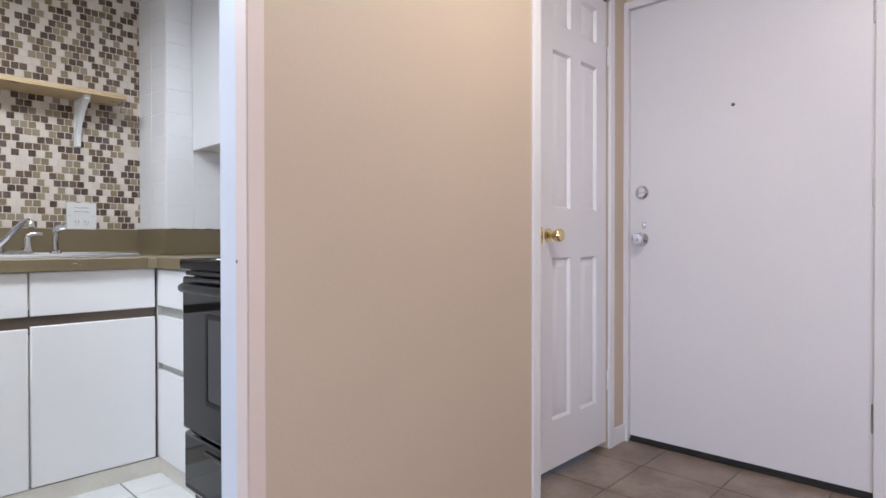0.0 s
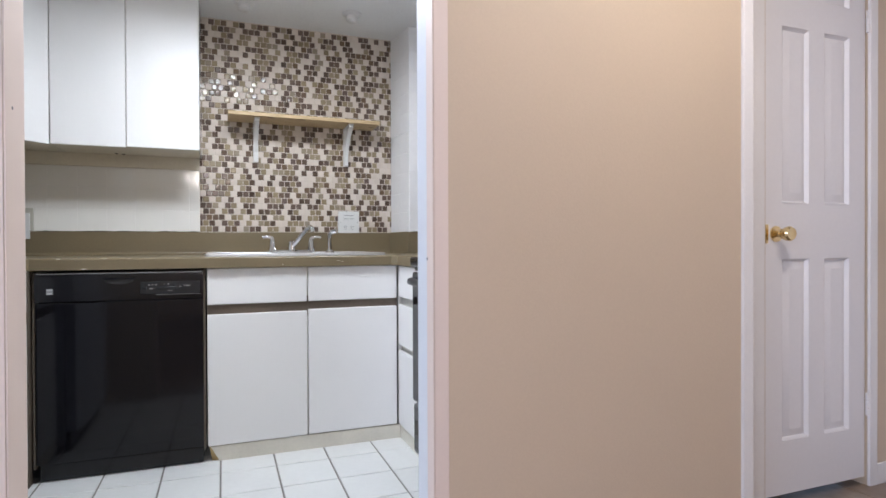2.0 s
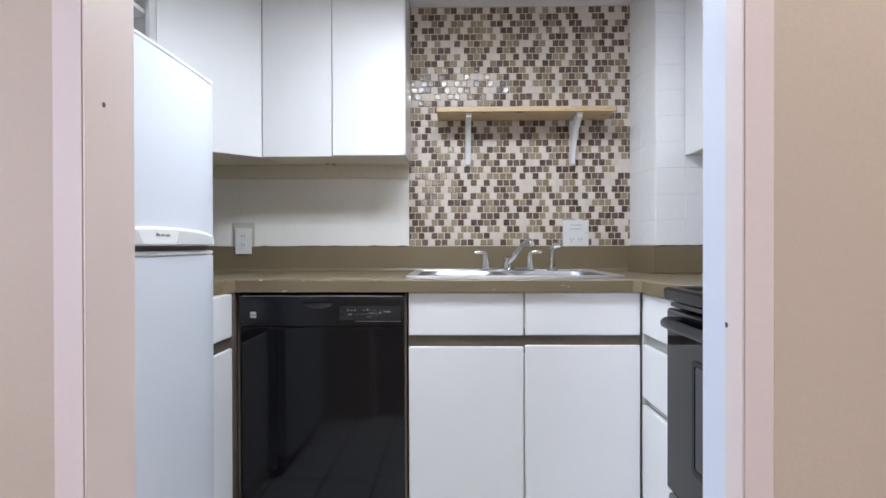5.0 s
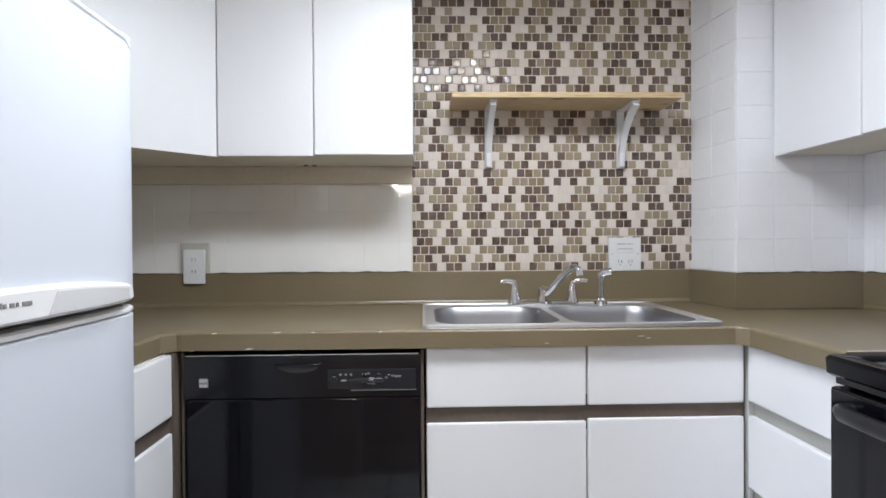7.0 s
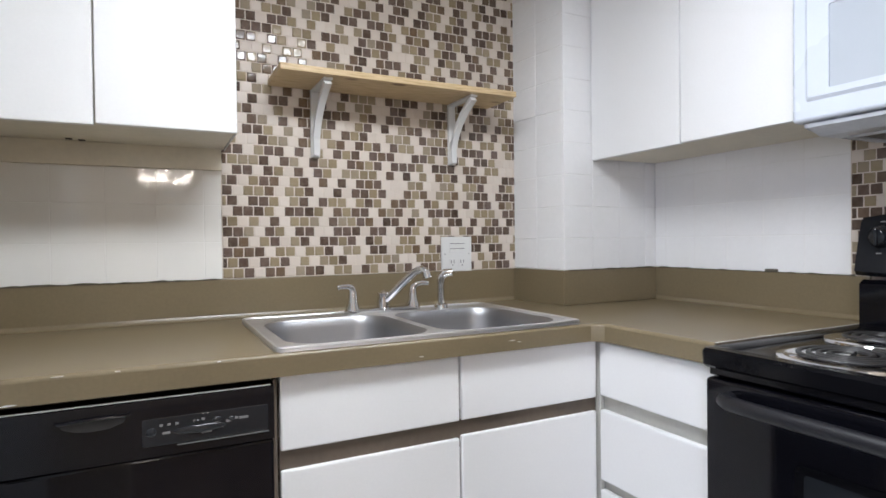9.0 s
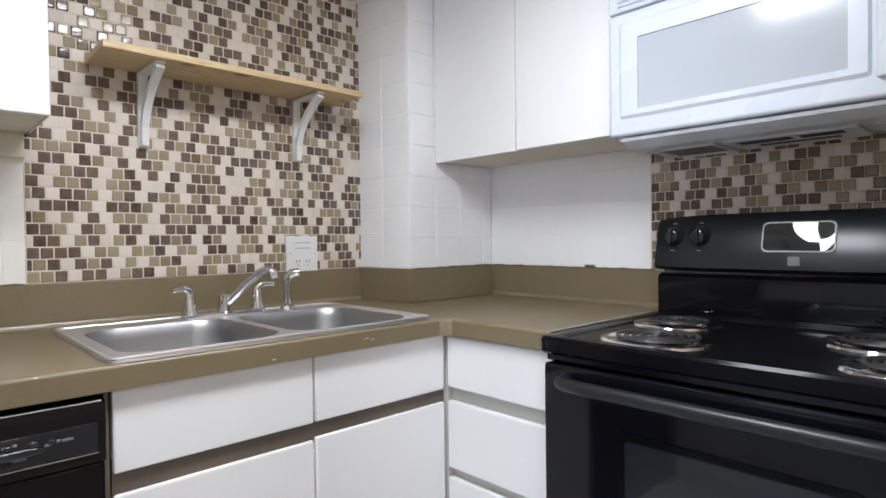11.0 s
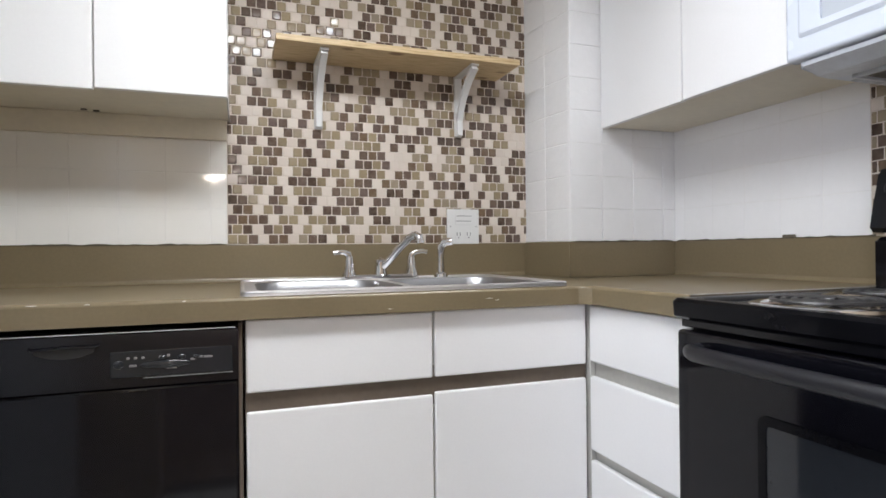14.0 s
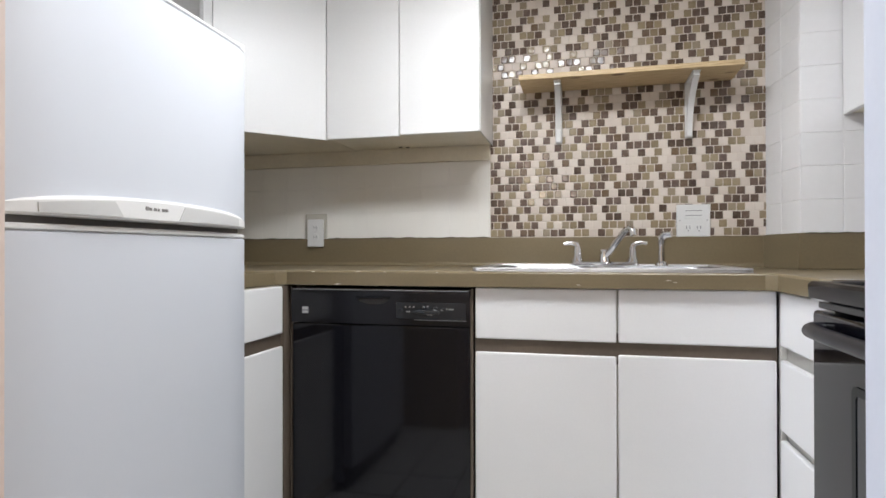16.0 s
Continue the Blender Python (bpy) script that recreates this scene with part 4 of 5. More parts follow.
for z in (1.056, 1.100):
    so = part("socket", lathe(bmesh.new(), (-0.864, -0.0305, z), "-y", [(0.018, -0.001), (0.017, 0.002), (0, 0.002)], 20), "plastic_white", out)
    for dx in (-0.006, 0.006):
        part("slot", boxed(-0.864 + dx - 0.0012, -0.864 + dx + 0.0012, -0.0331, -0.0326, z - 0.003, z + 0.008), "ink", so)

# ---- refrigerator ----
fr = thing("refrigerator", (-0.92, -1.46, 0.0), "white top-freezer refrigerator with pebbled doors", "refrigerator")
FRX, F0, F1 = -0.560, -1.745, -1.043
part("body", boxed(LX + 0.03, FRX - 0.07, F0 + 0.004, F1 - 0.004, 0.03, 1.550, 0.006), "fridge", fr)
part("kick_grille", boxed(FRX - 0.07, FRX - 0.05, F0 + 0.02, F1 - 0.02, 0.0, 0.085, 0.004), "plastic_grey", fr)


def bowed_door(z0, z1):
    """A refrigerator door whose front bows a little and whose edges are rounded."""
    lps = []
    n = 14
    for k in range(n + 1):
        s = k / n
        y = F0 + (F1 - F0) * s
        bow = 0.010 * (1 - (2 * s - 1) ** 2)
        rim = 0.014 if k in (0, n) else 0.0
        lps.append([(FRX - 0.010 + bow - rim, y, z0 + 0.003), (FRX - 0.010 + bow - rim, y, z1 - 0.003), (FRX - 0.016 + bow - rim, y, z1), (FRX - 0.062, y, z1), (FRX - 0.062, y, z0), (FRX - 0.016 + bow - rim, y, z0)])
    return loft(bmesh.new(), lps, True, True)


part("freezer_door", bowed_door(1.058, 1.548), "fridge", fr)
part("lower_door", bowed_door(0.095, 1.026), "fridge", fr)
part("top_trim", bowed_door(1.5485, 1.560), "plastic_white", fr)
part("hinge_cover", boxed(FRX - 0.070, FRX - 0.020, F1 - 0.05, F1 - 0.004, 1.5605, 1.570, 0.004), "plastic_white", fr)
part("door_cap", bowed_door(1.0265, 1.039), "plastic_white", fr, "white plastic door edge cap")
part("gasket", boxed(FRX - 0.062, FRX - 0.034, F0 + 0.016, F1 - 0.016, 1.0395, 1.0575, 0.002), "plastic_grey", fr)


def band(t):
    """The handle band's reach and top edge at t from 0 to 1 along the door."""
    e = abs(2 * t - 1)
    return FRX - 0.022 + 0.040 * (1 - e ** 5), 1.078 + 0.022 * (1 - e ** 2.2)


def band_y(t):
    return F0 + 0.002 + (F1 - F0 - 0.003) * t


bm = bmesh.new()
lps = []
for k in range(25):
    xo, zt = band(k / 24)
    y = band_y(k / 24)
    lps.append([(FRX - 0.030, y, 1.0525), (xo - 0.004, y, 1.0525), (xo, y, 1.057), (xo - 0.001, y, zt - 0.006), (xo - 0.007, y, zt), (FRX - 0.030, y, zt + 0.003)])
loft(bm, lps, True, True)
grip = part("handle", bm, "plastic_white", fr, "full-width white plastic handle band")
# No recess is cut: raised grey strips put its shade on the band
for t0, t1, s0, s1 in ((0.07, 0.31, 0.0, -0.03), (0.54, 0.90, 0.03, 0.0)):
    bm = bmesh.new()
    lps = []
    for k in range(9):
        u = k / 8
        t = t0 + (t1 - t0) * u
        xo, zt = band(t)
        y, lean_up, lean_down = band_y(t), s0 * (1 - u), s1 * u
        lps.append([(xo - 0.003, y + lean_up * 0.7 + lean_down * 0.7, zt - 0.010), (xo + 0.0006, y + lean_up * 0.7 + lean_down * 0.7, zt - 0.010), (xo + 0.0012, y, 1.058), (xo - 0.003, y, 1.058)])
    loft(bm, lps, True, True)
    part("grip_recess", bm, "shade_glint_grey", grip, "grey strip for the shade of the finger recess")
for k, w in enumerate((0.010, 0.006, 0.009, 0.005, 0.011, 0.007)):
    t = 0.395 + 0.017 * k
    xo, zt = band(t)
    y = band_y(t)
    part("nameplate_bar", boxed(xo - 0.004, xo + 0.0006, y, y + w, 1.076, 1.082 + 0.002 * (k == 0), 0.0004), "plastic_grey", grip)

# ---- stove ----
SV0, SV1, SFX = -1.856, -1.046, 0.838
stove = thing("stove", (1.18, -1.442, 0.0), "black freestanding electric coil stove", "stove")
part("body", boxed(SFX + 0.045, RX - 0.03, SV0, SV1, 0.02, 0.893, 0.003), "black_satin", stove)
bm = bmesh.new()
lp = []
for x0, x1, y0, y1, z, r in ((SFX, 1.435, SV0 - 0.002, SV1 + 0.002, 0.880, 0.012), (SFX - 0.008, 1.435, SV0 - 0.004, SV1 + 0.004, 0.886, 0.014), (SFX - 0.010, 1.435, SV0 - 0.004, SV1 + 0.004, 0.915, 0.014), (SFX - 0.004, 1.433, SV0, SV1, 0.922, 0.014),
                         (SFX + 0.030, 1.425, SV0 + 0.024, SV1 - 0.024, 0.921, 0.020), (SFX + 0.042, 1.420, SV0 + 0.034, SV1 - 0.034, 0.914, 0.020)):
    lp.append([(x, y, z) for x, y in rounded(x0, x1, y0, y1, r, 5)])
loft(bm, lp, True, True)
top = part("cooktop", bm, "black_top", stove, "glossy black enamel cooktop")
for k, x in enumerate((1.378, 1.390, 1.402)):
    part("ridge", boxed(x, x + 0.005, SV0 + 0.03, SV1 - 0.03, 0.914, 0.922 + 0.004 * k, 0.002), "black_gloss", top)
for bx, by, r in ((0.982, -1.262, 0.100), (1.255, -1.186, 0.086), (0.985, -1.722, 0.080), (1.250, -1.655, 0.100)):
    burner = part("burner", lathe(bmesh.new(), (bx, by, 0.914), "z", [(r + 0.027, 0.0005), (r + 0.024, 0.006), (r + 0.014, 0.0085), (r + 0.006, 0.007), (r * 0.75, 0.003), (r * 0.3, 0.002), (0, 0.002)], 40), "chrome", top, "chrome drip pan ring")
    turns = 4 if r > 0.09 else 3
    pts = []
    n = 30 * turns
    for k in range(n + 1):
        a = 2 * math.pi * turns * k / n
        rad = 0.026 + (r - 0.030) * k / n
        pts.append((bx + rad * math.cos(a), by + rad * math.sin(a), 0.914 + 0.0135))
    part("coil", tube(bmesh.new(), pts, 0.0052, 8, 0.75), "coil", burner, "black spiral heating coil")
    for a0 in (0, 120, 240):
        a = radians(a0 + 20)
        part("support", tube(bmesh.new(), [(bx + 0.012 * math.cos(a), by + 0.012 * math.sin(a), 0.9205), (bx + (r + 0.004) * math.cos(a), by + (r + 0.004) * math.sin(a), 0.9205)], 0.003, 6), "chrome", burner)
# backguard: lower panel and leaning control panel
bm = bmesh.new()
prism(bm, [(1.430, 0.915), (1.430, 1.035), (1.450, 1.045), (RX - 0.012, 1.045), (RX - 0.012, 0.915)], lambda u, v, d: (u, SV0 + 0.004 + d, v), SV1 - SV0 - 0.008)
lower_guard = part("splash_panel", bm, "black_gloss", stove)
lower_guard.data.shade_flat()
bm = bmesh.new()
lps = []
n = 16
for k in range(n + 1):
    s = k / n
    y = SV0 - 0.008 + (SV1 - SV0 + 0.016) * s
    e = abs(2 * s - 1) ** 6
    zt = 1.222 - 0.012 * e
    zb = 1.052 + 0.004 * e
    lps.append([(1.442, y, zb), (1.424 + 0.006 * e, y, zb + 0.012), (1.432 + 0.006 * e, y, zb + 0.05), (1.462, y, zt - 0.014), (1.474, y, zt), (RX - 0.012, y, zt), (RX - 0.012, y, zb)])
loft(bm, lps, True, True)
guard = part("control_panel", bm, "black_panel", stove, "black rounded control panel")


def guard_x(z):
    return 1.432 + (z - 1.102) / (1.208 - 1.102) * 0.030 - 0.0015


for y in (-1.094, -1.174, -1.686, -1.772):
    z = 1.157
    x = guard_x(z)
    kn = part("knob", lathe(bmesh.new(), (x, y, z), "-x", [(0.031, -0.004), (0.030, 0.003), (0.027, 0.007), (0.0235, 0.012), (0.022, 0.018), (0.019, 0.023), (0.013, 0.0255), (0, 0.026)], 28), "window_black", guard, "glossy black control knob with raised grip")
    part("pointer", boxed(x - 0.034, x - 0.024, y - 0.006, y + 0.006, z - 0.022, z + 0.022, 0.004), "window_black", kn)
    for dz in (-0.042, 0.040):
        part("mark", boxed(guard_x(z + dz) - 0.001, guard_x(z + dz) + 0.002, y - 0.006, y + 0.006, z + dz - 0.0015, z + dz + 0.0015), "mark_dim", guard)
z = 1.150
bm = bmesh.new()
wy = rounded(-1.518, -1.344, 1.112, 1.194, 0.016, 5)
loft(bm, [[(guard_x(v) + 0.002, u, v) for u, v in wy], [(guard_x(v) - 0.003, u, v) for u, v in wy]], True, True)
disp = part("display_frame", bm, "mark_pale", guard, "grey-edged clock window")
bm = bmesh.new()
wy = rounded(-1.514, -1.348, 1.116, 1.190, 0.013, 5)
loft(bm, [[(guard_x(v) - 0.002, u, v) for u, v in wy], [(guard_x(v) - 0.0042, u, v) for u, v in wy]], True, True)
part("display_glass", bm, "display_glass", disp, "glossy black clock glass")
part("badge", boxed(guard_x(1.088) - 0.004, guard_x(1.088) + 0.004, -1.440, -1.412, 1.076, 1.100, 0.001), "badge", guard, "small grey square badge")
part("front_rail", boxed(SFX + 0.012, SFX + 0.044, SV0 + 0.004, SV1 - 0.004, 0.862, 0.879, 0.003), "black_satin", stove)
oven = part("oven_door", boxed(SFX, SFX + 0.044, SV0 + 0.003, SV1 - 0.003, 0.300, 0.858, 0.008), "black_gloss", stove, "glossy black oven door")
bm = bmesh.new()
wy = rounded(-1.690, -1.246, 0.420, 0.735, 0.016, 5)
wi = rounded(-1.674, -1.262, 0.436, 0.719, 0.010, 5)
loft(bm, [[(SFX + 0.002, u, v) for u, v in wy], [(SFX - 0.003, u, v) for u, v in wy], [(SFX - 0.003, u, v) for u, v in wi], [(SFX + 0.001, u, v) for u, v in wi]])
part("window_frame", bm, "black_top", oven, "black window surround")
bm = bmesh.new()
loft(bm, [[(SFX + 0.001, u, v) for u, v in wi], [(SFX - 0.0012, u, v) for u, v in wi]], True, True)
part("window_pane", bm, "window_black", oven, "dark oven window glass")
hx = SFX - 0.033
grip_line = [(SFX + 0.004, 0.066), (SFX - 0.022, 0.066), (hx, 0.086), (hx - 0.004, 0.16)]
bm = tube(bmesh.new(), [(x, SV1 - d, 0.822) for x, d in grip_line] + [(hx - 0.006, -1.451, 0.822)] + [(x, SV0 + d, 0.822) for x, d in grip_line[::-1]], 0.0155, 14)
part("oven_handle", bm, "black_grip", oven, "black tubular oven handle")
drawer = part("storage_drawer", boxed(SFX + 0.004, SFX + 0.044, SV0 + 0.004, SV1 - 0.004, 0.075, 0.288, 0.010), "black_gloss", stove, "black storage drawer")
part("pull", boxed(SFX - 0.004, SFX + 0.008, -1.60, -1.23, 0.240, 0.256, 0.004), "black_satin", drawer)
for y in (SV0 + 0.05, SV1 - 0.05):
    for x in (SFX + 0.08, RX - 0.1):
        part("leg", lathe(bmesh.new(), (x, y, 0.0), "z", [(0.016, 0), (0.016, 0.02), (0, 0.021)], 12), "black_matt", stove)

# ---- microwave ----
MF, MY0, MY1, MZ0, MZ1 = 1.150, -1.856, -1.046, 1.432, 1.850
mw = thing("microwave", (1.34, -1.42, MZ0), "white over-the-range microwave with grey window", "microwave")
bm = bmesh.new()
prism(bm, [(MF + 0.045, MZ0 - 0.006), (MF + 0.040, MZ1), (RX - 0.004, MZ1), (RX - 0.004, MZ0 - 0.020), (MF + 0.12, MZ0 - 0.020)], lambda u, v, d: (u, MY0 + 0.004 + d, v), MY1 - MY0 - 0.008)
part("body", bm, "appliance_white", mw)
bm = bmesh.new()
prism(bm, [(MF + 0.012, MZ0 - 0.004), (MF + 0.016, MZ0 - 0.012), (MF + 0.062, MZ0 - 0.029), (MF + 0.12, MZ0 - 0.029), (MF + 0.12, MZ0 - 0.0205), (MF + 0.050, MZ0 - 0.0075)], lambda u, v, d: (u, MY0 + 0.006 + d, v), MY1 - MY0 - 0.036)
part("chin", bm, "greasy", mw, "sloping greasy white lip under door")
mdoor = part("door", boxed(MF, MF + 0.038, -1.688, MY1, MZ0, 1.766, 0.010, 3), "appliance_white", mw, "white microwave door")
bm = bmesh.new()
wa, wb, wc = rounded(-1.642, -1.080, 1.478, 1.738, 0.008, 3), rounded(-1.636, -1.088, 1.486, 1.730, 0.006, 3), rounded(-1.602, -1.136, 1.500, 1.690, 0.004, 3)
loft(bm, [[(MF - 0.0005, u, v) for u, v in wa], [(MF - 0.006, u, v) for u, v in wb], [(MF - 0.006, u, v) for u, v in wc], [(MF - 0.002, u, v) for u, v in wc]])
part("window_frame", bm, "appliance_white", mdoor)
bm = bmesh.new()
loft(bm, [[(MF - 0.001, u, v) for u, v in wc], [(MF - 0.0028, u, v) for u, v in wc]], True, True)
part("window_pane", bm, "micro_window", mdoor, "pale grey screened window")
bm = boxed(MF - 0.040, MF - 0.020, -1.686, -1.655, 1.464, 1.752, 0.006, 3)
box(bm, MF - 0.024, MF + 0.004, -1.684, -1.657, 1.466, 1.492, 0.004)
box(bm, MF - 0.024, MF + 0.004, -1.684, -1.657, 1.726, 1.750, 0.004)
part("handle", bm, "appliance_white", mdoor, "white vertical handle")
keys = part("keypad_panel", boxed(MF + 0.001, MF + 0.038, MY0, -1.692, MZ0, 1.766, 0.008, 3), "appliance_white", mw, "white keypad panel")
turn = Matrix.Rotation(radians(-90), 4, "Z") @ Matrix.Rotation(radians(90), 4, "X")
for k, ch in enumerate("1234567890"):
    col, row = (k % 3, k // 3) if k < 9 else (1, 3)
    text_part("key_digit", ch, 0.014, Matrix.Translation((MF + 0.0004, -1.720 - 0.026 * col, 1.580 - 0.021 * row)) @ turn, "ink", keys)
for z in (1.498, 1.482):
    part("key_bar", boxed(MF - 0.0006, MF + 0.003, -1.780, -1.712, z - 0.005, z + 0.005, 0.001), "mark_pale", keys)
part("clock_window", boxed(MF - 0.0006, MF + 0.003, -1.790, -1.708, 1.64, 1.70, 0.002), "window_black", keys)
grille = part("vent_grille", boxed(MF + 0.002, MF + 0.036, MY0, MY1, 1.770, MZ1, 0.005), "appliance_white", mw)
for k in range(5):
    part("slat", boxed(MF - 0.003, MF + 0.004, MY0 + 0.03, MY1 - 0.03, 1.784 + 0.012 * k, 1.790 + 0.012 * k, 0.001), "appliance_white", grille)
for y0, y1 in ((-1.27, -1.09), (-1.84, -1.62)):
    bm = boxed(MF + 0.150, MF + 0.345, y0, y0 + 0.012, MZ0 - 0.030, MZ0 - 0.0205, 0.002)
    box(bm, MF + 0.150, MF + 0.345, y1 - 0.012, y1, MZ0 - 0.030, MZ0 - 0.0205, 0.002)
    box(bm, MF + 0.150, MF + 0.162, y0 + 0.0125, y1 - 0.0125, MZ0 - 0.030, MZ0 - 0.0205, 0.002)
    box(bm, MF + 0.333, MF + 0.345, y0 + 0.0125, y1 - 0.0125, MZ0 - 0.030, MZ0 - 0.0205, 0.002)
    screen = part("filter_frame", bm, "greasy", mw, "pale metal filter frame")
    part("filter", boxed(MF + 0.1625, MF + 0.3325, y0 + 0.0125, y1 - 0.0125, MZ0 - 0.0245, MZ0 - 0.0205), "filter", screen, "dark metal grease filter")
cover = part("lamp_cover", boxed(MF + 0.130, MF + 0.300, -1.590, -1.300, MZ0 - 0.033, MZ0 - 0.0205, 0.004), "greasy", mw, "cloudy lamp housing")
for x0, x1, y0, y1 in ((0.150, 0.190, -1.450, -1.330), (0.150, 0.190, -1.560, -1.470), (0.225, 0.245, -1.540, -1.360)):
    part("slot", boxed(MF + x0, MF + x1, y0, y1, MZ0 - 0.0345, MZ0 - 0.032), "black_matt", cover, "dark vent slot")

# ---- tiles, one by one ----


def tile_mesh(name, w, h, depth, bev, material):
    """A tile lying in its own xz plane, facing -y, with a softened edge."""
    bm = bmesh.new()
    a, b = w / 2, h / 2
    sq = lambda i, y: [(-a + i, y, -b + i), (a - i, y, -b + i), (a - i, y, b - i), (-a + i, y, b - i)]
    loft(bm, [sq(0, 0.0), sq(0, -depth + bev), sq(bev, -depth)], False, True)
    return mesh_of(name, bm, material, 20)


def piece(me, name, m, parent):
    ob = new(name, me)
    ob.parent = parent
    ob.matrix_basis = m
    return ob


rng = random.Random(7)


GLASS = ((0.0, 0.0), (0.0, 0.0048), (0.0013, 0.0066), (0.0042, 0.0075))     # inset and height of a pillowed glass piece
STONE = ((0.0, 0.0), (0.0, 0.0052), (0.0006, 0.0058), (0.0030, 0.0060))     # and of a flat stone one


def mosaic_tile(w, h, tone):
    """Corners and faces of one piece lying in its own xz plane, facing -y."""
    p, q = w / 2, h / 2
    verts = [Vector(c) for i, d in (STONE if tone == 0 else GLASS) for c in ((-p + i, -d, -q + i), (p - i, -d, -q + i), (p - i, -d, q - i), (-p + i, -d, q - i))]
    faces = [(n + j, n + (j + 1) % 4, n + 4 + (j + 1) % 4, n + 4 + j) for n in (0, 4, 8) for j in range(4)]
    return verts, faces + [(12, 13, 14, 15)]


def mosaic(wall, x0, x1, z0, z1, place, single_rows, name):
    """Brick-laid mosaic on a wall; the lowest rows as single pieces, the rest joined."""
    P = 0.0322
    rows = round((z1 - z0) / P)
    h = (z1 - z0) / rows - 0.0030
    verts, faces, slots = [], [], []
    shared = {}
    count = 0
    for r in range(rows):
        z = z0 + (r + 0.5) * (z1 - z0) / rows
        x = x0 - (P / 2 if r % 2 else 0.0) - rng.random() * 0.003
        run = rng.choice((0, 1, 2))
        while x < x1 - 0.004:
            a, b = max(x, x0) + 0.0015, min(x + P, x1) - 0.0015
            x += P
            # pale stone singly, seldom in pairs, between runs of one to four glass pieces
            tone = 0 if rng.random() < (0.10, 0.20, 0.42, 0.58, 0.85, 1.0)[min(run, 5)] else rng.choices((1, 2), (0.42, 0.58))[0]
            run = 0 if tone == 0 else run + 1
            if b - a < 0.006:
                continue
            w = round(b - a, 3)
            tilt = Matrix.Rotation(radians(rng.gauss(0, 0.9)), 4, "X") @ Matrix.Rotation(radians(rng.gauss(0, 0.9)), 4, "Z") @ Matrix.Rotation(radians(rng.gauss(0, 0.5)), 4, "Y")
            m = place((a + b) / 2 + rng.gauss(0, 0.0003), z + rng.gauss(0, 0.0004)) @ tilt
            tv, tf = mosaic_tile(w, h, tone)
            if r < single_rows and count < 300:
                key = (w, tone)
                if key not in shared:
                    me = bpy.data.meshes.new("mosaic_tile")
                    me.from_pydata(tv, [], tf)
                    me.shade_smooth()
                    me.polygons[12].use_smooth = False
                    me.materials.append(M["mosaic_" + TONES[tone][0]])
                    shared[key] = me
                piece(shared[key], "mosaic_tile", m, wall)
                count += 1
                continue
            o = len(verts)
            verts += [m @ v for v in tv]
            faces += [tuple(o + k for k in f) for f in tf]
            slots += [tone] * len(tf)
    if verts:
        me = bpy.data.meshes.new(name)
        me.from_pydata(verts, [], faces)
        me.shade_smooth()
        me.polygons.foreach_set("use_smooth", [k % 13 != 12 for k in range(len(faces))])
        for tone in TONES:
            me.materials.append(M["mosaic_rest_" + tone[0]])
        me.polygons.foreach_set("material_index", slots)
        ob = new(name, me)
        ob.parent = wall
        tagged(ob, kind="stuff", label="brown, khaki and cream mosaic tiles")


back = SETTING["wall_back"]
bed = part("mosaic_bed", boxed(-0.046, 1.048, -0.0075, 0.0, BS + 0.0005, CEIL), "grout_light", back, "cream mosaic grout")
mosaic(back, -0.045, 1.045, BS + 0.001, CEIL - 0.004, lambda x, z: Matrix.Translation((x, -0.0025, z)), 9, "mosaic_field")
right = SETTING["wall_right"]
part("mosaic_bed", boxed(RX - 0.0075, RX, -1.85, -0.984, 0.93, 1.46), "grout_light", right, "cream mosaic grout")
mosaic(right, 0.985, 1.85, 1.05, 1.43, lambda x, z: Matrix.Translation((RX - 0.0025, -x, z)) @ Matrix.Rotation(radians(-90), 4, "Z"), 20, "mosaic_field")


def tiling(wall, a0, a1, z0, z1, w, h, place, material, depth, name, first=0.0, gap=0.0007, bev=0.0008):
    """A grid of wall tiles, cut at the borders."""
    shared = {}
    z = z0
    while z < z1 - 0.01:
        zb = min(z + h, z1)
        a = a0 + first - (w if first > 0 else 0)
        while a < a1 - 0.01:
            p, q = max(a, a0), min(a + w, a1)
            a += w
            if q - p < 0.012:
                continue
            key = (round(q - p - gap, 4), round(zb - z - gap, 4))
            if key not in shared:
                shared[key] = tile_mesh(name, key[0], key[1], depth, bev, material)
            piece(shared[key], name, place((p + q) / 2, (z + zb) / 2) @ Matrix.Rotation(radians(rng.gauss(0, 0.12)), 4, "X"), wall)
        z = zb


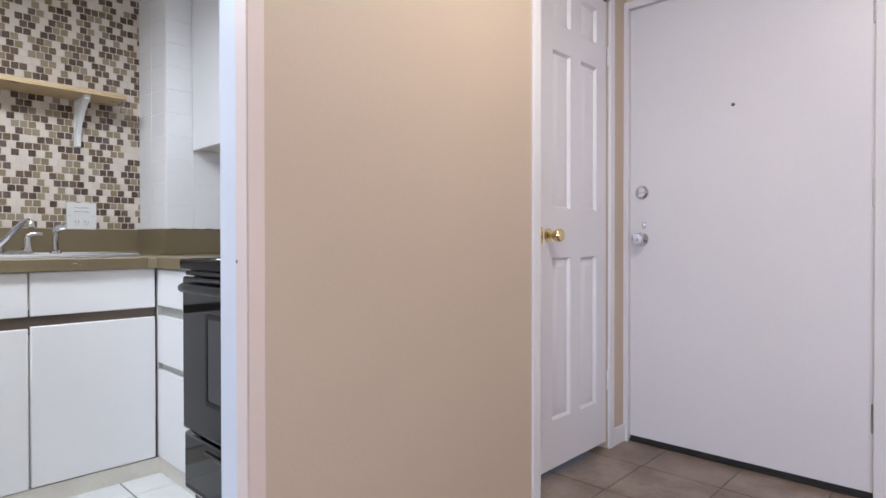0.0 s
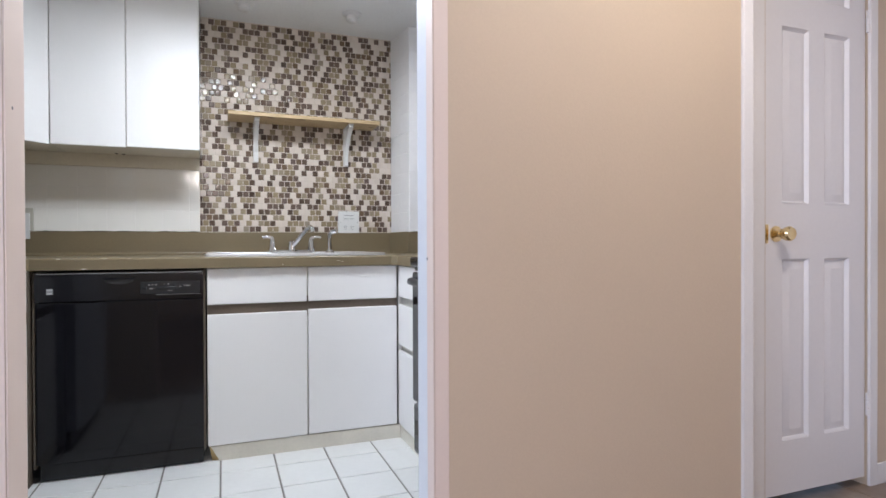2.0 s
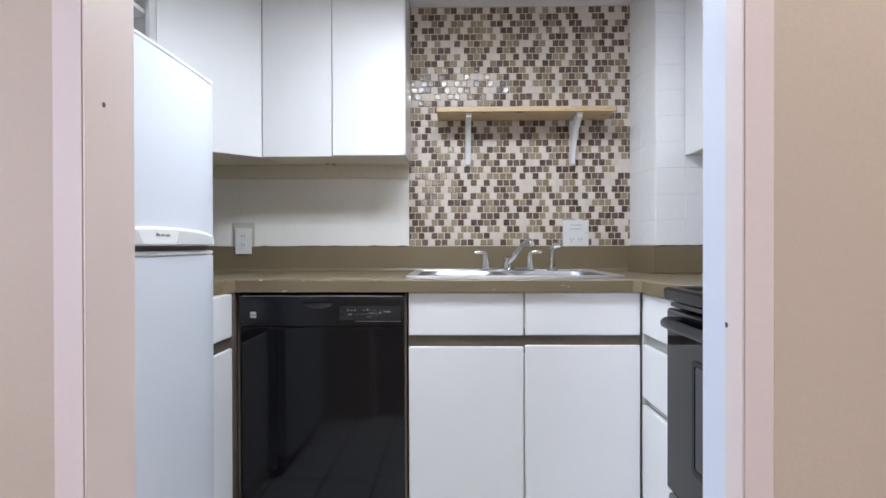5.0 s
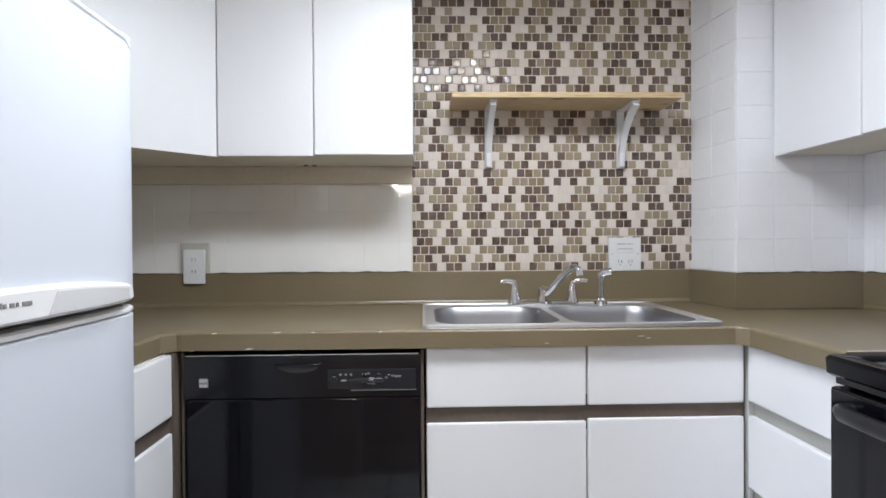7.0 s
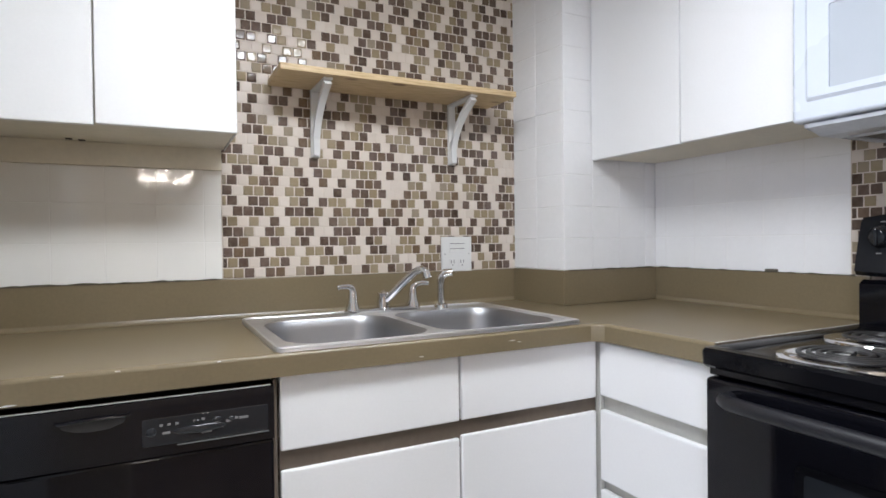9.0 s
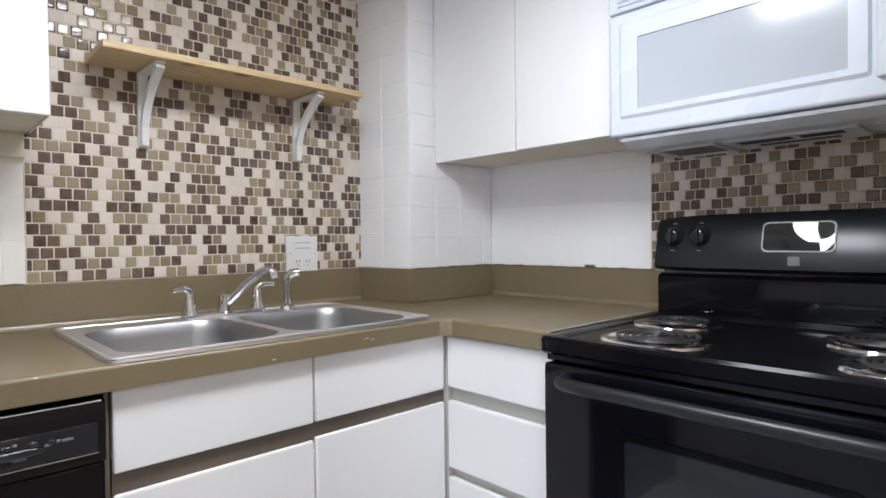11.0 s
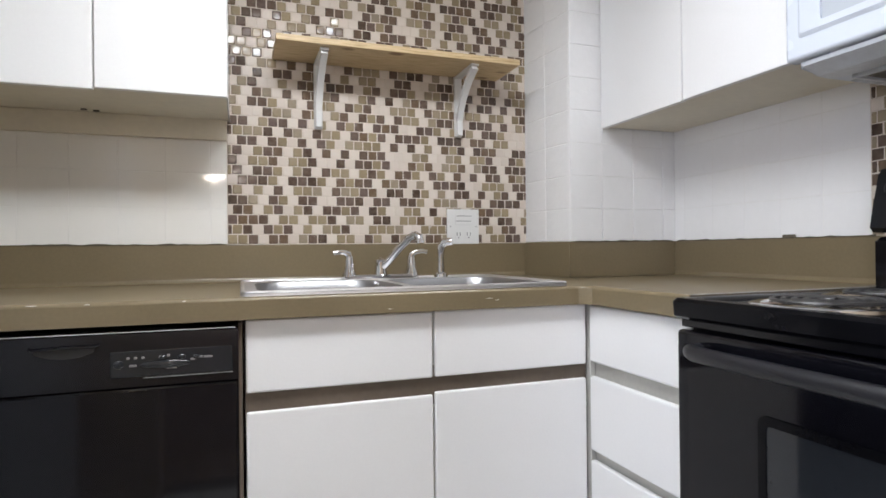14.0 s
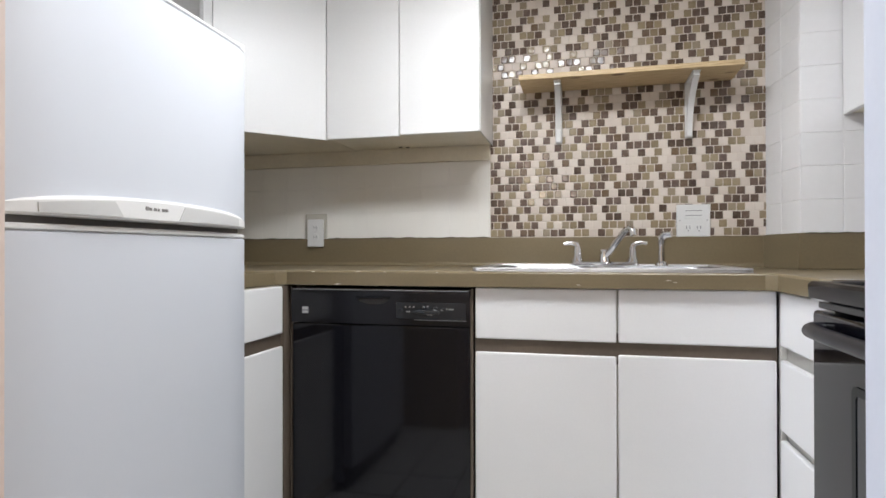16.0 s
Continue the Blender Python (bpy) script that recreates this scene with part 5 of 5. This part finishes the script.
part("grout", boxed(-1.28, -0.047, -0.0071, -0.0004, BS + 0.001, 1.387), "grout_white", back)
part("grout", boxed(RX - 0.0052, RX - 0.0004, -0.983, -0.277, BS + 0.001, 1.46), "grout_white", right)
tiling(back, -1.28, -0.047, BS + 0.001, 1.387, 0.1315, 0.1147, lambda x, z: Matrix.Translation((x, -0.001, z)), "tile_glazed", 0.007, "wall_tile", 0.0)
lean = math.atan2(0.034, 0.266)
tiling(column, 0.0, 0.268, BS + 0.001, CEIL - 0.002, 0.134, 0.1147, lambda a, z: Matrix.Translation((1.046 + 0.034 * a / 0.268 + 0.001, -0.266 * a / 0.268, z)) @ Matrix.Rotation(radians(-90) + lean, 4, "Z"), "tile_painted", 0.007, "column_tile", 0.0, 0.0018, 0.0014)
tiling(column, 1.074, RX, BS + 0.001, CEIL - 0.002, 0.1315, 0.1147, lambda x, z: Matrix.Translation((x, -0.265, z)), "tile_painted", 0.009, "column_tile", 0.0, 0.0018, 0.0014)
tiling(right, 0.277, 0.983, BS + 0.001, 1.46, 0.1315, 0.1147, lambda a, z: Matrix.Translation((RX + 0.001, -a, z)) @ Matrix.Rotation(radians(-90), 4, "Z"), "tile_painted", 0.007, "wall_tile", 0.05, 0.0010, 0.0014)

FT, FTY = 0.2315, 0.237
flat = Matrix.Rotation(radians(-90), 4, "X")
tile = tile_mesh("floor_tile", FT - 0.007, FTY - 0.007, 0.008, 0.002, "tile_floor")
for i in range(-6, 7):
    for j in range(-6, 4):
        x, y = 0.056 + FT * (i + 0.5), -0.798 + FTY * (j + 0.5)
        if LX < x < RX and HY + 0.14 < y < -0.02:
            piece(tile, "floor_tile", Matrix.Translation((x, y, -0.008)) @ flat @ Matrix.Rotation(radians(rng.gauss(0, 0.1)), 4, "X"), floor)
HT = 0.33
tile = tile_mesh("floor_tile", HT - 0.006, HT - 0.006, 0.009, 0.002, "tile_hall")
for i in range(-16, 1):
    for j in range(-13, 3):
        x, y = 2.39 + HT * (i + 0.5), -2.10 + HT * (j + 0.5)
        ground_here = y < HY - 0.02 or (x > 1.64 and y < CY + 0.6)
        if -2.6 < x < FX + 0.1 and ground_here:
            piece(tile, "floor_tile", Matrix.Translation((x, y, -0.009)) @ flat, floor_hall if y < HY else floor_alcove)
